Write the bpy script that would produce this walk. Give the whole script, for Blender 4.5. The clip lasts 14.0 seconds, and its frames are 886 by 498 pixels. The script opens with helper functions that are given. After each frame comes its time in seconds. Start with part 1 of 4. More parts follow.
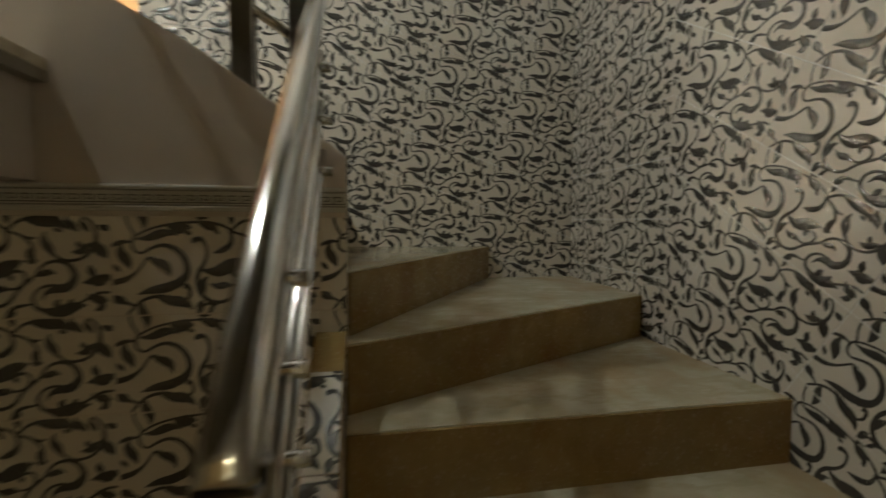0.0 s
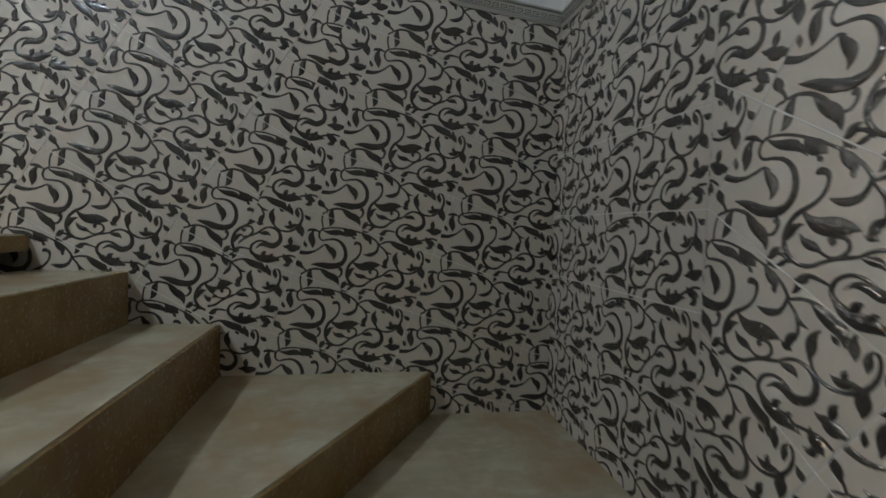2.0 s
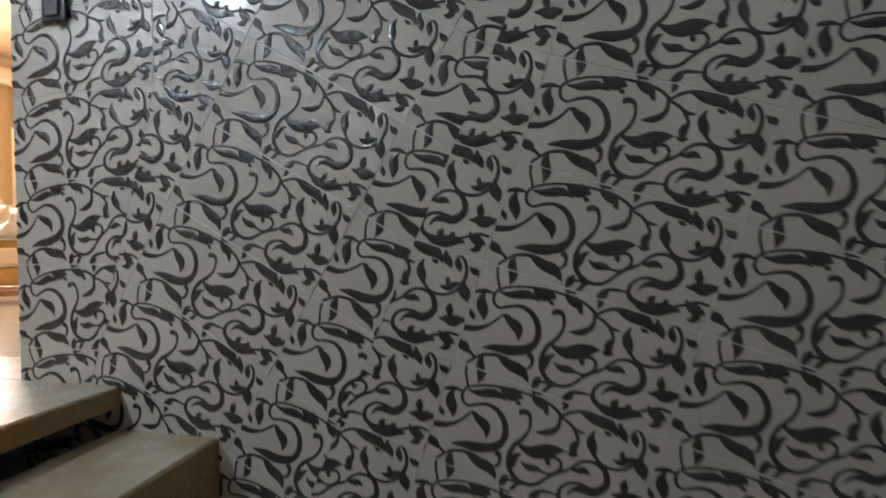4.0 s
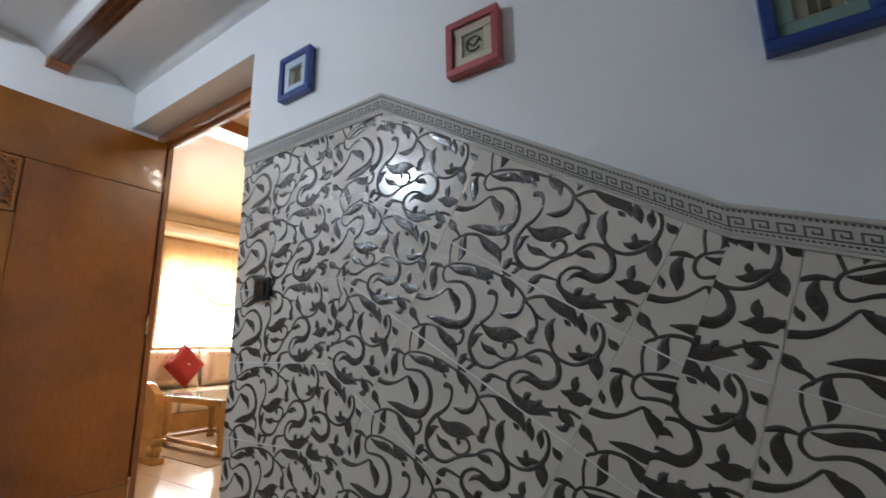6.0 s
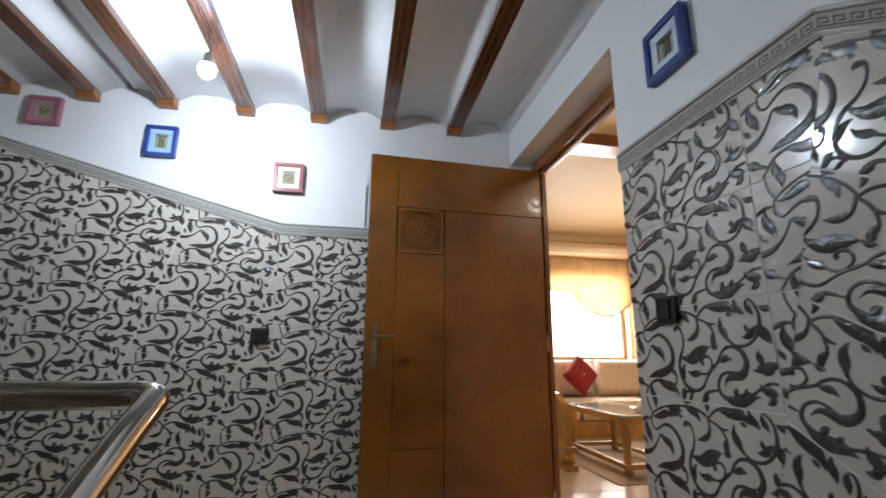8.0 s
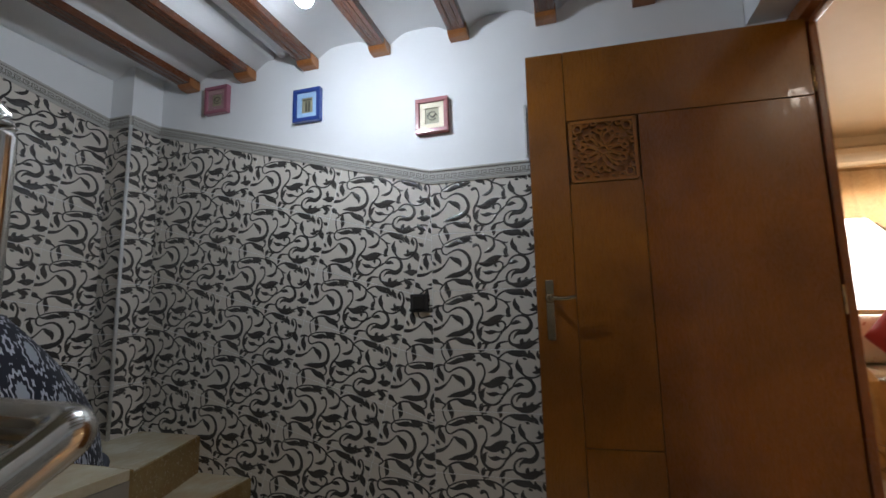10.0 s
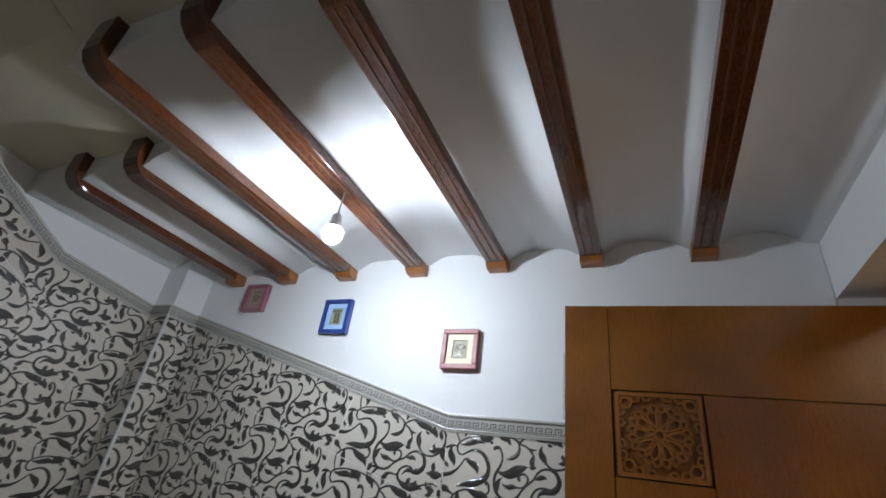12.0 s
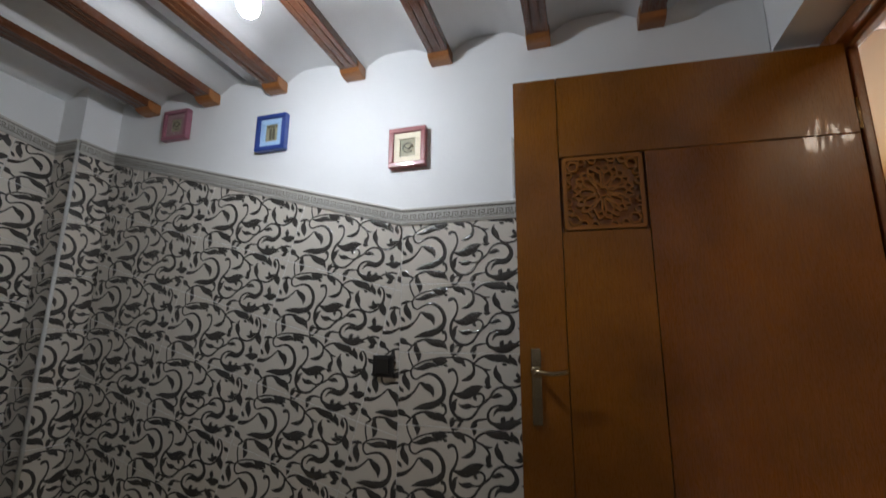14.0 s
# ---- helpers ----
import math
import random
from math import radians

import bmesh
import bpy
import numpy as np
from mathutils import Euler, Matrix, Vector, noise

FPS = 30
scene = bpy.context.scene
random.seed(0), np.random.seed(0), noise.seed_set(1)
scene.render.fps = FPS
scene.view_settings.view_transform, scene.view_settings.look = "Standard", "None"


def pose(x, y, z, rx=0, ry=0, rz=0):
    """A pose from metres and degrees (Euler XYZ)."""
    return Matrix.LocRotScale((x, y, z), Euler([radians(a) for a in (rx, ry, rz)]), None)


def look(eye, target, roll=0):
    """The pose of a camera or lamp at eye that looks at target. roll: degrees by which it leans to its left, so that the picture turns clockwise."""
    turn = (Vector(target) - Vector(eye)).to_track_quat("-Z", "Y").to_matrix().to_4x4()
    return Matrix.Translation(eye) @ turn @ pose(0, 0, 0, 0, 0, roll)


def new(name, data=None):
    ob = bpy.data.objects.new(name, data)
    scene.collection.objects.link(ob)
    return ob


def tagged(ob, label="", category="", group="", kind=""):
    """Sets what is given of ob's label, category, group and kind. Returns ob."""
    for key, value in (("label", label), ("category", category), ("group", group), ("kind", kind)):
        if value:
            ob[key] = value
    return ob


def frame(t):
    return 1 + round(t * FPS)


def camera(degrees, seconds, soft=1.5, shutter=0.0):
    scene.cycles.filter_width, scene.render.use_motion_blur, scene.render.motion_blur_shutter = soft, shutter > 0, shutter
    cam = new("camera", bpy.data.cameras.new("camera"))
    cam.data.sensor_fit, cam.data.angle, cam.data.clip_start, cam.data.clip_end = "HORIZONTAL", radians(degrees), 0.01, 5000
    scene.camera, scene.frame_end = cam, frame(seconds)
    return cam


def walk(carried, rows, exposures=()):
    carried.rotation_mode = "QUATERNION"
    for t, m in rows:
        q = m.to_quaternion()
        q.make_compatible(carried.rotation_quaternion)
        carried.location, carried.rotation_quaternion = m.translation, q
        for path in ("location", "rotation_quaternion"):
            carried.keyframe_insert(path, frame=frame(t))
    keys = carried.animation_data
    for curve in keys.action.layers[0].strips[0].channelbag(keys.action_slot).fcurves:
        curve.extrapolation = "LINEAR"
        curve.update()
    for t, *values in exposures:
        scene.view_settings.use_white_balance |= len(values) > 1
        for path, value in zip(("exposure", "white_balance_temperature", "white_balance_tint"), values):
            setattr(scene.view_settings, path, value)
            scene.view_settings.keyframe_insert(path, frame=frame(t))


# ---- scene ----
cam = camera(88.6, 14.0, soft=1.5, shutter=0.4)

PATH = [
    (0, (2.294, -2.655, -0.395), (2.645, -0.69, -0.518), 0.3),
    (0.5, (2.511, -2.484, -0.356), (3.097, -0.574, -0.453), 0.4),
    (1, (2.666, -2.307, -0.177), (3.249, -0.396, -0.277), 0.2),
    (1.5, (2.722, -2.096, -0.12), (3.196, -0.156, -0.221), 1.4),
    (2, (2.754, -1.903, 0.073), (3.097, 0.065, -0.022), 1.8),
    (2.2, (2.778, -1.821, 0.09), (3.049, 0.158, 0.008), 1.8),
    (4.3, (2.764, -1.006, 0.538), (2.182, 0.907, 0.523), -0.4),
    (4.5, (2.791, -0.954, 0.631), (2.083, 0.917, 0.638), 0.1),
    (5, (2.792, -0.961, 0.831), (1.872, 0.806, 1.004), -0.5),
    (5.5, (2.778, -0.974, 0.89), (1.802, 0.747, 1.183), -0.7),
    (6, (2.787, -0.978, 0.93), (1.687, 0.64, 1.346), -0.9),
    (6.5, (2.804, -0.983, 0.932), (1.515, 0.457, 1.446), -0.7),
    (7, (2.782, -1.025, 0.914), (1.172, 0.05, 1.418), -0.3),
    (7.5, (2.668, -0.988, 0.908), (0.847, -0.324, 1.401), 0.1),
    (8, (2.553, -0.916, 1.007), (0.638, -0.552, 1.455), 0.3),
    (8.2, (2.543, -0.891, 1.01), (0.605, -0.636, 1.434), 0.5),
    (10.3, (1.844, -0.673, 1.078), (-0.012, -1.364, 1.356), -1.2),
    (10.5, (1.781, -0.647, 1.143), (-0.038, -1.428, 1.432), -1.0),
    (11, (1.759, -0.619, 1.308), (0.031, -1.572, 1.633), -0.8),
    (11.5, (1.735, -0.629, 1.358), (0.048, -1.569, 1.879), 1.8),
    (12, (1.783, -0.614, 1.426), (0.195, -1.387, 2.366), 8.3),
    (12.5, (1.781, -0.61, 1.436), (0.155, -1.297, 2.376), 6.9),
    (13, (1.735, -0.63, 1.373), (0.0, -1.282, 2.125), 3.9),
    (13.5, (1.69, -0.651, 1.268), (-0.128, -1.266, 1.83), 1.6),
    (14, (1.652, -0.668, 1.174), (-0.22, -1.242, 1.584), 0.4),
]
EXPOSURES = [(0, 2.35, 7500, 4), (1.0, 2.15, 7000, 5), (2.2, 1.95, 6150, 8), (4.3, 2.15, 6000, 11), (5.5, 2.0, 6000, 12), (6.5, 1.6, 6100, 12), (8.2, 1.2, 6200, 12), (10.3, 0.62, 6350, 14), (11, 0.68, 6350, 14), (12, 0.8, 6350, 13), (12.7, 0.7, 6400, 13), (14, 0.55, 6750, 15)]
walk(cam, [(t, look(eye, target, roll)) for t, eye, target, roll in PATH], EXPOSURES)

# ---- plan, in metres ----
XE = 3.585            # wall along the lower flight
YC = -3.155           # wall along the upper flight
CEIL = 2.438
JAMB, LINTEL, THICK = 1.165, 2.165, 0.22
BEAM_Y = (-0.368, -0.778, -1.182, -1.588, -1.996, -2.387, -2.77)

# ---- world and lamps ----
world = bpy.data.worlds.new("world")
scene.world = world
world.use_nodes = True
wn = world.node_tree
sky = wn.nodes.new("ShaderNodeTexSky")
sky.sky_type, sky.sun_disc, sky.sun_elevation, sky.sun_rotation = "NISHITA", False, radians(40), radians(200)
wn.links.new(sky.outputs[0], wn.nodes["Background"].inputs[0])
wn.nodes["Background"].inputs[1].default_value = 0.1


def lamp(name, kind, where, energy, colour, size=0.05, target=None):
    data = bpy.data.lights.new(name, kind)
    data.energy, data.color = energy, colour
    if kind == "AREA":
        data.shape, data.size, data.size_y = "RECTANGLE", size[0], size[1]
    else:
        data.shadow_soft_size = size
    ob = new(name, data)
    ob.matrix_world = look(where, target) if target else pose(*where)
    return ob


# first lamp is an added fill for the lower flight; no source is known there
lamp("lower_bulb_light", "POINT", (3.2, -4.6, 1.2), 3.7, (1.0, 0.95, 0.7), 0.05)
lamp("window_light", "AREA", (-3.79, 2.5, 1.55), 31, (1.0, 0.95, 0.86), (1.3, 1.2), (-2.5, 2.5, 1.5))
lamp("room_bulb_light", "POINT", (-1.9, 2.6, 1.95), 9, (1.0, 0.74, 0.46), 0.08)
lamp("room_entry_light", "POINT", (1.9, 1.22, 2.55), 3.2, (1.0, 0.88, 0.72), 0.07)


# ---- materials ----
class Nodes:
    """A small wrapper to write node trees in few lines."""

    def __init__(self, name):
        self.mat = bpy.data.materials.new(name)
        self.mat.use_nodes = True
        self.tree = self.mat.node_tree
        self.bsdf = self.tree.nodes["Principled BSDF"]

    def add(self, kind, **inputs):
        node = self.tree.nodes.new(kind)
        for key, value in inputs.items():
            self.put(node.inputs[key.replace("_", " ")], value)
        return node

    def put(self, socket, value):
        if isinstance(value, bpy.types.NodeSocket):
            self.tree.links.new(value, socket)
        else:
            socket.default_value = value

    def set(self, **inputs):
        for key, value in inputs.items():
            self.put(self.bsdf.inputs[key.replace("_", " ")], value)
        return self

    def coords(self, scale=(1, 1, 1)):
        tc = self.add("ShaderNodeTexCoord")
        return self.add("ShaderNodeMapping", Vector=tc.outputs["Object"], Scale=scale).outputs[0]

    def noise(self, scale, detail=4, stretch=(1, 1, 1), rough=0.55):
        return self.add("ShaderNodeTexNoise", Vector=self.coords(stretch), Scale=scale, Detail=detail, Roughness=rough).outputs["Fac"]

    def ramp(self, fac, *stops):
        node = self.add("ShaderNodeValToRGB", Fac=fac)
        els = node.color_ramp.elements
        while len(els) < len(stops):
            els.new(0.5)
        for el, (at, colour) in zip(els, stops):
            el.position, el.color = at, (*colour, 1)
        return node.outputs[0]

    def mix(self, fac, a, b, blend="MIX"):
        node = self.tree.nodes.new("ShaderNodeMix")
        node.data_type, node.blend_type = "RGBA", blend
        self.put(node.inputs[0], fac)
        self.put(node.inputs[6], a)
        self.put(node.inputs[7], b)
        return node.outputs[2]

    def scaled(self, value, low, high):
        return self.add("ShaderNodeMapRange", Value=value, To_Min=low, To_Max=high).outputs[0]

    def bump(self, height, strength, distance=0.002):
        self.set(Normal=self.add("ShaderNodeBump", Height=height, Strength=strength, Distance=distance).outputs[0])
        return self


def rgb(*c):
    return (*c, 1.0)


def simple(name, colour, rough=0.5, metal=0.0, grain=60, vary=0.12, bump=0.1, coat=0.0):
    n = Nodes(name)
    fine, coarse = n.noise(grain), n.noise(3.5, 2)
    dark = tuple(c * (1 - vary) for c in colour)
    col = n.mix(n.scaled(coarse, 0, 1), n.ramp(fine, (0.3, dark), (0.7, colour)), rgb(*colour))
    n.set(Base_Color=col, Roughness=n.scaled(fine, max(rough - 0.06, 0.02), rough + 0.08), Metallic=metal, Coat_Weight=coat, Coat_Roughness=0.08)
    n.bump(fine, bump, 0.001)
    return n.mat


def plaster(name, colour):
    n = Nodes(name)
    broad, mid, fine = n.noise(1.6, 3), n.noise(9, 4), n.noise(140, 3)
    col = n.mix(n.scaled(mid, 0, 0.5), rgb(*colour), rgb(*(c * 0.9 for c in colour)))
    col = n.mix(n.scaled(broad, 0, 0.35), col, rgb(colour[0] * 0.96, colour[1] * 0.93, colour[2] * 0.88))
    both = n.add("ShaderNodeMath", **{}).outputs[0]
    node = both.node
    node.operation = "ADD"
    n.put(node.inputs[0], mid)
    n.put(node.inputs[1], n.scaled(fine, 0, 0.35))
    n.set(Base_Color=col, Roughness=n.scaled(mid, 0.45, 0.7)).bump(both, 0.35, 0.004)
    return n.mat


def varnished(name, light, dark, stretch, coat=0.6, rough=0.3):
    n = Nodes(name)
    info = n.add("ShaderNodeObjectInfo").outputs["Random"]
    grain, fine, cloud = n.noise(26, 5, stretch, 0.65), n.noise(120, 3, stretch), n.noise(2.0, 3)
    col = n.ramp(grain, (0.25, dark), (0.75, light))
    col = n.mix(n.ramp(cloud, (0.38, (0, 0, 0)), (0.66, (0.8, 0.8, 0.8))), col, rgb(*(c * 0.55 for c in dark)))
    col = n.mix(n.scaled(info, 0.0, 0.25), col, rgb(*dark))
    n.set(Base_Color=col, Roughness=n.scaled(fine, rough - 0.08, rough + 0.1), Coat_Weight=coat, Coat_Roughness=0.07).bump(grain, 0.12, 0.001)
    n.set(Coat_Normal=n.add("ShaderNodeBump", Height=n.noise(5, 3, tuple(min(k, 1.6) for k in stretch)), Strength=0.5, Distance=0.012).outputs[0])
    return n.mat


def glazed(name, colour, rough, spots, ripple=22, depth=0.12, coat=0.35):
    """Wall tile glaze: faint clouds, fine speckle, and a wavy shine."""
    n = Nodes(name)
    info = n.add("ShaderNodeObjectInfo").outputs["Random"]
    cloud, speck, wave = n.noise(7, 3), n.noise(230, 2), n.noise(ripple, 2)
    col = n.mix(n.scaled(cloud, 0, 0.4), rgb(*colour), rgb(*(c * 0.86 for c in colour)))
    col = n.mix(n.scaled(info, 0, 0.14), col, rgb(*(c * 0.8 for c in colour)))
    col = n.mix(n.ramp(speck, (spots, (0, 0, 0)), (spots + 0.06, (0.35, 0.35, 0.35))), col, rgb(*(c * 0.7 for c in colour)))
    n.set(Base_Color=col, Roughness=n.scaled(speck, rough, rough + 0.1), Coat_Weight=coat, Coat_Roughness=0.03).bump(wave, depth, 0.003)
    n.set(Coat_Normal=n.add("ShaderNodeBump", Height=wave, Strength=depth, Distance=0.004).outputs[0])
    return n.mat


M_WALL = plaster("white_plaster", (0.87, 0.88, 0.89))
M_CEIL = plaster("ceiling_plaster", (0.88, 0.885, 0.89))
M_SOFFIT = plaster("cream_soffit_plaster", (0.7, 0.66, 0.52))
M_PINK = plaster("pale_spandrel_plaster", (0.6, 0.52, 0.45))
M_ROOM = plaster("peach_room_plaster", (0.74, 0.6, 0.42))
M_GROUT = simple("white_grout", (0.62, 0.6, 0.58), 0.8)
M_TILE = glazed("tile_glaze", (0.73, 0.67, 0.59), 0.12, 0.62)
M_SWIRL = glazed("tile_ornament", (0.06, 0.055, 0.05), 0.1, 0.55, 90, 0.9, 1.0)

M_BORDER = glazed("border_glaze", (0.6, 0.58, 0.53), 0.2, 0.62)
M_DOOR = varnished("door_varnish", (0.38, 0.142, 0.009), (0.23, 0.074, 0.005), (9, 9, 0.7), 0.4, 0.28)
# door varnish copied darker and redder: the large panel's dim reflections, put into colour
M_DOOR_DIM = varnished("door_varnish_dim_red", (0.36, 0.122, 0.008), (0.2, 0.056, 0.003), (9, 9, 0.5), 0.4, 0.27)
M_CARVED = varnished("carved_wood", (0.46, 0.18, 0.025), (0.32, 0.11, 0.014), (9, 9, 0.9), 0.2, 0.4)
M_FRAME = varnished("door_frame_varnish", (0.36, 0.12, 0.025), (0.2, 0.055, 0.01), (9, 9, 0.7), 0.55, 0.25)
M_BEAM = varnished("beam_varnish", (0.17, 0.05, 0.013), (0.085, 0.022, 0.006), (0.7, 9, 9), 0.55, 0.26)
M_CORBEL = varnished("corbel_varnish", (0.42, 0.17, 0.04), (0.27, 0.085, 0.02), (3, 3, 3), 0.3, 0.35)
M_STEEL = simple("polished_steel", (0.62, 0.6, 0.56), 0.12, 1.0, 90, 0.1, 0.02)
M_BRASS = simple("antique_handle_metal", (0.5, 0.4, 0.25), 0.2, 1.0, 90, 0.2, 0.05)
M_BLACK = simple("black_switch_plastic", (0.018, 0.017, 0.017), 0.3, 0.0, 200, 0.2, 0.05)
# dark brown: painted groove shade on the beams, and the core behind the door panels
M_GROOVE = simple("dark_groove", (0.11, 0.038, 0.01), 0.7)


# ---- mesh helpers ----
def box_bm(x0, x1, y0, y1, z0, z1, bevel=0.0):
    bm = bmesh.new()
    bmesh.ops.create_cube(bm, size=1)
    bmesh.ops.transform(bm, matrix=Matrix.LocRotScale(((x0 + x1) / 2, (y0 + y1) / 2, (z0 + z1) / 2), None, (abs(x1 - x0), abs(y1 - y0), abs(z1 - z0))), verts=bm.verts)
    if bevel:
        bmesh.ops.bevel(bm, geom=bm.edges[:], offset=bevel, segments=2, affect="EDGES", profile=0.6)
    return bm


def prism_bm(points, low, high, axis="z", bevel=0.0):
    """A flat outline pushed along an axis; the outline gives the two other axes in order."""
    bm = bmesh.new()

    def place(p, h):
        return {"x": (h, p[0], p[1]), "y": (p[0], h, p[1]), "z": (p[0], p[1], h)}[axis]

    lo = [bm.verts.new(place(p, low)) for p in points]
    hi = [bm.verts.new(place(p, high)) for p in points]
    bm.faces.new(lo[::-1])
    bm.faces.new(hi)
    for i in range(len(points)):
        j = (i + 1) % len(points)
        bm.faces.new((lo[i], lo[j], hi[j], hi[i]))
    bmesh.ops.recalc_face_normals(bm, faces=bm.faces)
    if bevel:
        bmesh.ops.bevel(bm, geom=bm.edges[:], offset=bevel, segments=2, affect="EDGES", profile=0.6)
    return bm


def smooth_line(points, sub=4):
    """A rounded line through the points, which may carry more numbers than places."""
    p = np.array(points, float)
    p = np.vstack([2 * p[0] - p[1], p, 2 * p[-1] - p[-2]])
    out = []
    for i in range(1, len(p) - 2):
        for k in range(sub):
            t = k / sub
            a, b, c, d = p[i - 1:i + 3]
            out.append(0.5 * (2 * b + (c - a) * t + (2 * a - 5 * b + 4 * c - d) * t * t + (3 * b - a - 3 * c + d) * t ** 3))
    out.append(p[-2])
    return np.array(out)


def tube_bm(points, radius, sides=16, sub=6, round_line=True, flat=1.0):
    line = [Vector(q) for q in (smooth_line(points, sub) if round_line else points)]
    bm, rings, up = bmesh.new(), [], Vector((0, 0, 1))
    for i, q in enumerate(line):
        way = (line[min(i + 1, len(line) - 1)] - line[max(i - 1, 0)]).normalized()
        side = way.cross(up if abs(way.z) < 0.95 else Vector((1, 0, 0))).normalized()
        top = side.cross(way).normalized()
        rings.append([bm.verts.new(q + radius * (math.cos(a) * side + flat * math.sin(a) * top)) for a in np.linspace(0, math.tau, sides, endpoint=False)])
    for r, s in zip(rings, rings[1:]):
        for k in range(sides):
            bm.faces.new((r[k], r[(k + 1) % sides], s[(k + 1) % sides], s[k]))
    bm.faces.new(rings[0][::-1])
    bm.faces.new(rings[-1])
    bmesh.ops.recalc_face_normals(bm, faces=bm.faces)
    for f in bm.faces:
        f.smooth = len(f.verts) == 4
    return bm


def lathe_bm(profile, centre, sides=24):
    bm, rings = bmesh.new(), []
    for r, z in profile:
        rings.append([bm.verts.new((centre[0] + r * math.cos(a), centre[1] + r * math.sin(a), centre[2] + z)) for a in np.linspace(0, math.tau, sides, endpoint=False)])
    for r, s in zip(rings, rings[1:]):
        for k in range(sides):
            bm.faces.new((r[k], r[(k + 1) % sides], s[(k + 1) % sides], s[k])).smooth = True
    bm.faces.new(rings[0][::-1])
    bm.faces.new(rings[-1])
    bmesh.ops.recalc_face_normals(bm, faces=bm.faces)
    return bm


def mesh_of(name, bm, *materials):
    me = bpy.data.meshes.new(name)
    bm.to_mesh(me)
    bm.free()
    for m in materials:
        me.materials.append(m)
    return me


def part(name, bm, material, parent=None, label=""):
    ob = new(name, mesh_of(name, bm, material))
    ob.parent = parent
    return tagged(ob, label)


def thing(name, label, category, group="", where=(0, 0, 0)):
    ob = new(name)
    ob.empty_display_size = 0.1
    ob.matrix_world = pose(*where)
    return tagged(ob, label, category, group)


def setting(name, bm, material, label=""):
    return tagged(part(name, bm, material), label, kind="structure")


# ---- walls ----
WT = 0.2
wall_r = setting("wall_north", box_bm(JAMB, XE + WT, 0, THICK, -2.2, 4.3), M_WALL, "white rough plaster wall above patterned tiles")
lintel = setting("wall_lintel", box_bm(-WT, JAMB, 0, THICK, LINTEL, 4.3), M_WALL, "white plaster wall above the open doorway")
wall_b = setting("wall_west", box_bm(-WT, 0, YC - WT, -0.003, -2.2, 4.3), M_WALL, "white plaster wall above patterned tiles")
jamb_w = setting("wall_west_jamb", box_bm(-WT, 0, 0, THICK, -2.2, LINTEL), M_WALL)
sill_w = setting("wall_under_door", box_bm(0, JAMB, 0, THICK, -2.2, -0.004), M_WALL)
wall_e = setting("wall_east", box_bm(XE, XE + WT, -6.2, 0, -2.2, 4.3), M_WALL, "plaster wall above patterned tiles beside lower stairs")
wall_c = setting("wall_south", box_bm(0, XE, YC - WT, YC, 0.25, 4.3), M_WALL, "white plaster wall above patterned tiles")
column = setting("wall_corner_pier", box_bm(0, 0.183, YC, -2.998, -0.1, CEIL), M_WALL, "square tiled pier in the corner of the landing")
spandrel = setting("wall_spandrel", prism_bm([(0, -2.0), (2.25, -2.0), (2.25, -0.22), (2.19, -0.17), (1.86, 0.06), (1.6, 0.2), (1.45, 0.2), (0, -0.06)], -1.36, -1.25, "y"), M_PINK, "pale plaster spandrel wall under the stairs")
setting("wall_landing_edge", box_bm(0, 1.5, -1.978, -1.362, -0.3, -0.062), M_PINK, "pale plaster side of the landing slab")
lobby_s = setting("wall_lobby_south", box_bm(-WT, XE + WT, -6.4, -6.2, -2.2, 4.3), M_ROOM)
lobby_w = setting("wall_lobby_west", box_bm(-WT, 0, -6.2, YC - WT, -2.2, 4.3), M_ROOM)
top_lid = setting("ceiling_stairwell_top", box_bm(-WT, XE + WT, -6.2, THICK, 4.3, 4.45), M_CEIL)
lobby_floor = setting("floor_lobby", box_bm(-WT, XE + WT, -6.2, THICK, -2.3, -1.93), M_PINK)

# ceiling over the landing: shallow vaults between the beams
bm = bmesh.new()
edges_y = [0.0, *BEAM_Y, YC]
prof = []
for a, b in zip(edges_y, edges_y[1:]):
    for k in range(12):
        s = k / 12
        rise = min(1.0, max(0.0, (min(s, 1 - s) * (a - b) - 0.044) / 0.11))
        prof.append((a + (b - a) * s, CEIL - 0.056 * (1 - rise) ** 2))
prof.append((YC, CEIL - 0.056))


def vault(bm, x0, x1, ya, yb):
    pts = [p for p in prof if ya >= p[0] >= yb]
    lo = [[bm.verts.new((x, y, z)) for y, z in pts] for x in (x0, x1)]
    hi = [[bm.verts.new((x, y, CEIL + 0.12)) for y, z in pts] for x in (x0, x1)]
    for i in range(len(pts) - 1):
        bm.faces.new((lo[0][i], lo[0][i + 1], lo[1][i + 1], lo[1][i])).smooth = True
        bm.faces.new((hi[0][i], hi[1][i], hi[1][i + 1], hi[0][i + 1]))
        for k in (0, 1):
            bm.faces.new((lo[k][i], lo[k][i + 1], hi[k][i + 1], hi[k][i]))
    for i in (0, len(pts) - 1):
        bm.faces.new((lo[0][i], lo[1][i], hi[1][i], hi[0][i]))


vault(bm, 0.0, 1.372, 0.0, -2.21)
vault(bm, 0.0, 0.972, -2.2, YC)
bmesh.ops.recalc_face_normals(bm, faces=bm.faces)
setting("ceiling", bm, M_CEIL, "white plaster ceiling vaulted between wooden beams")

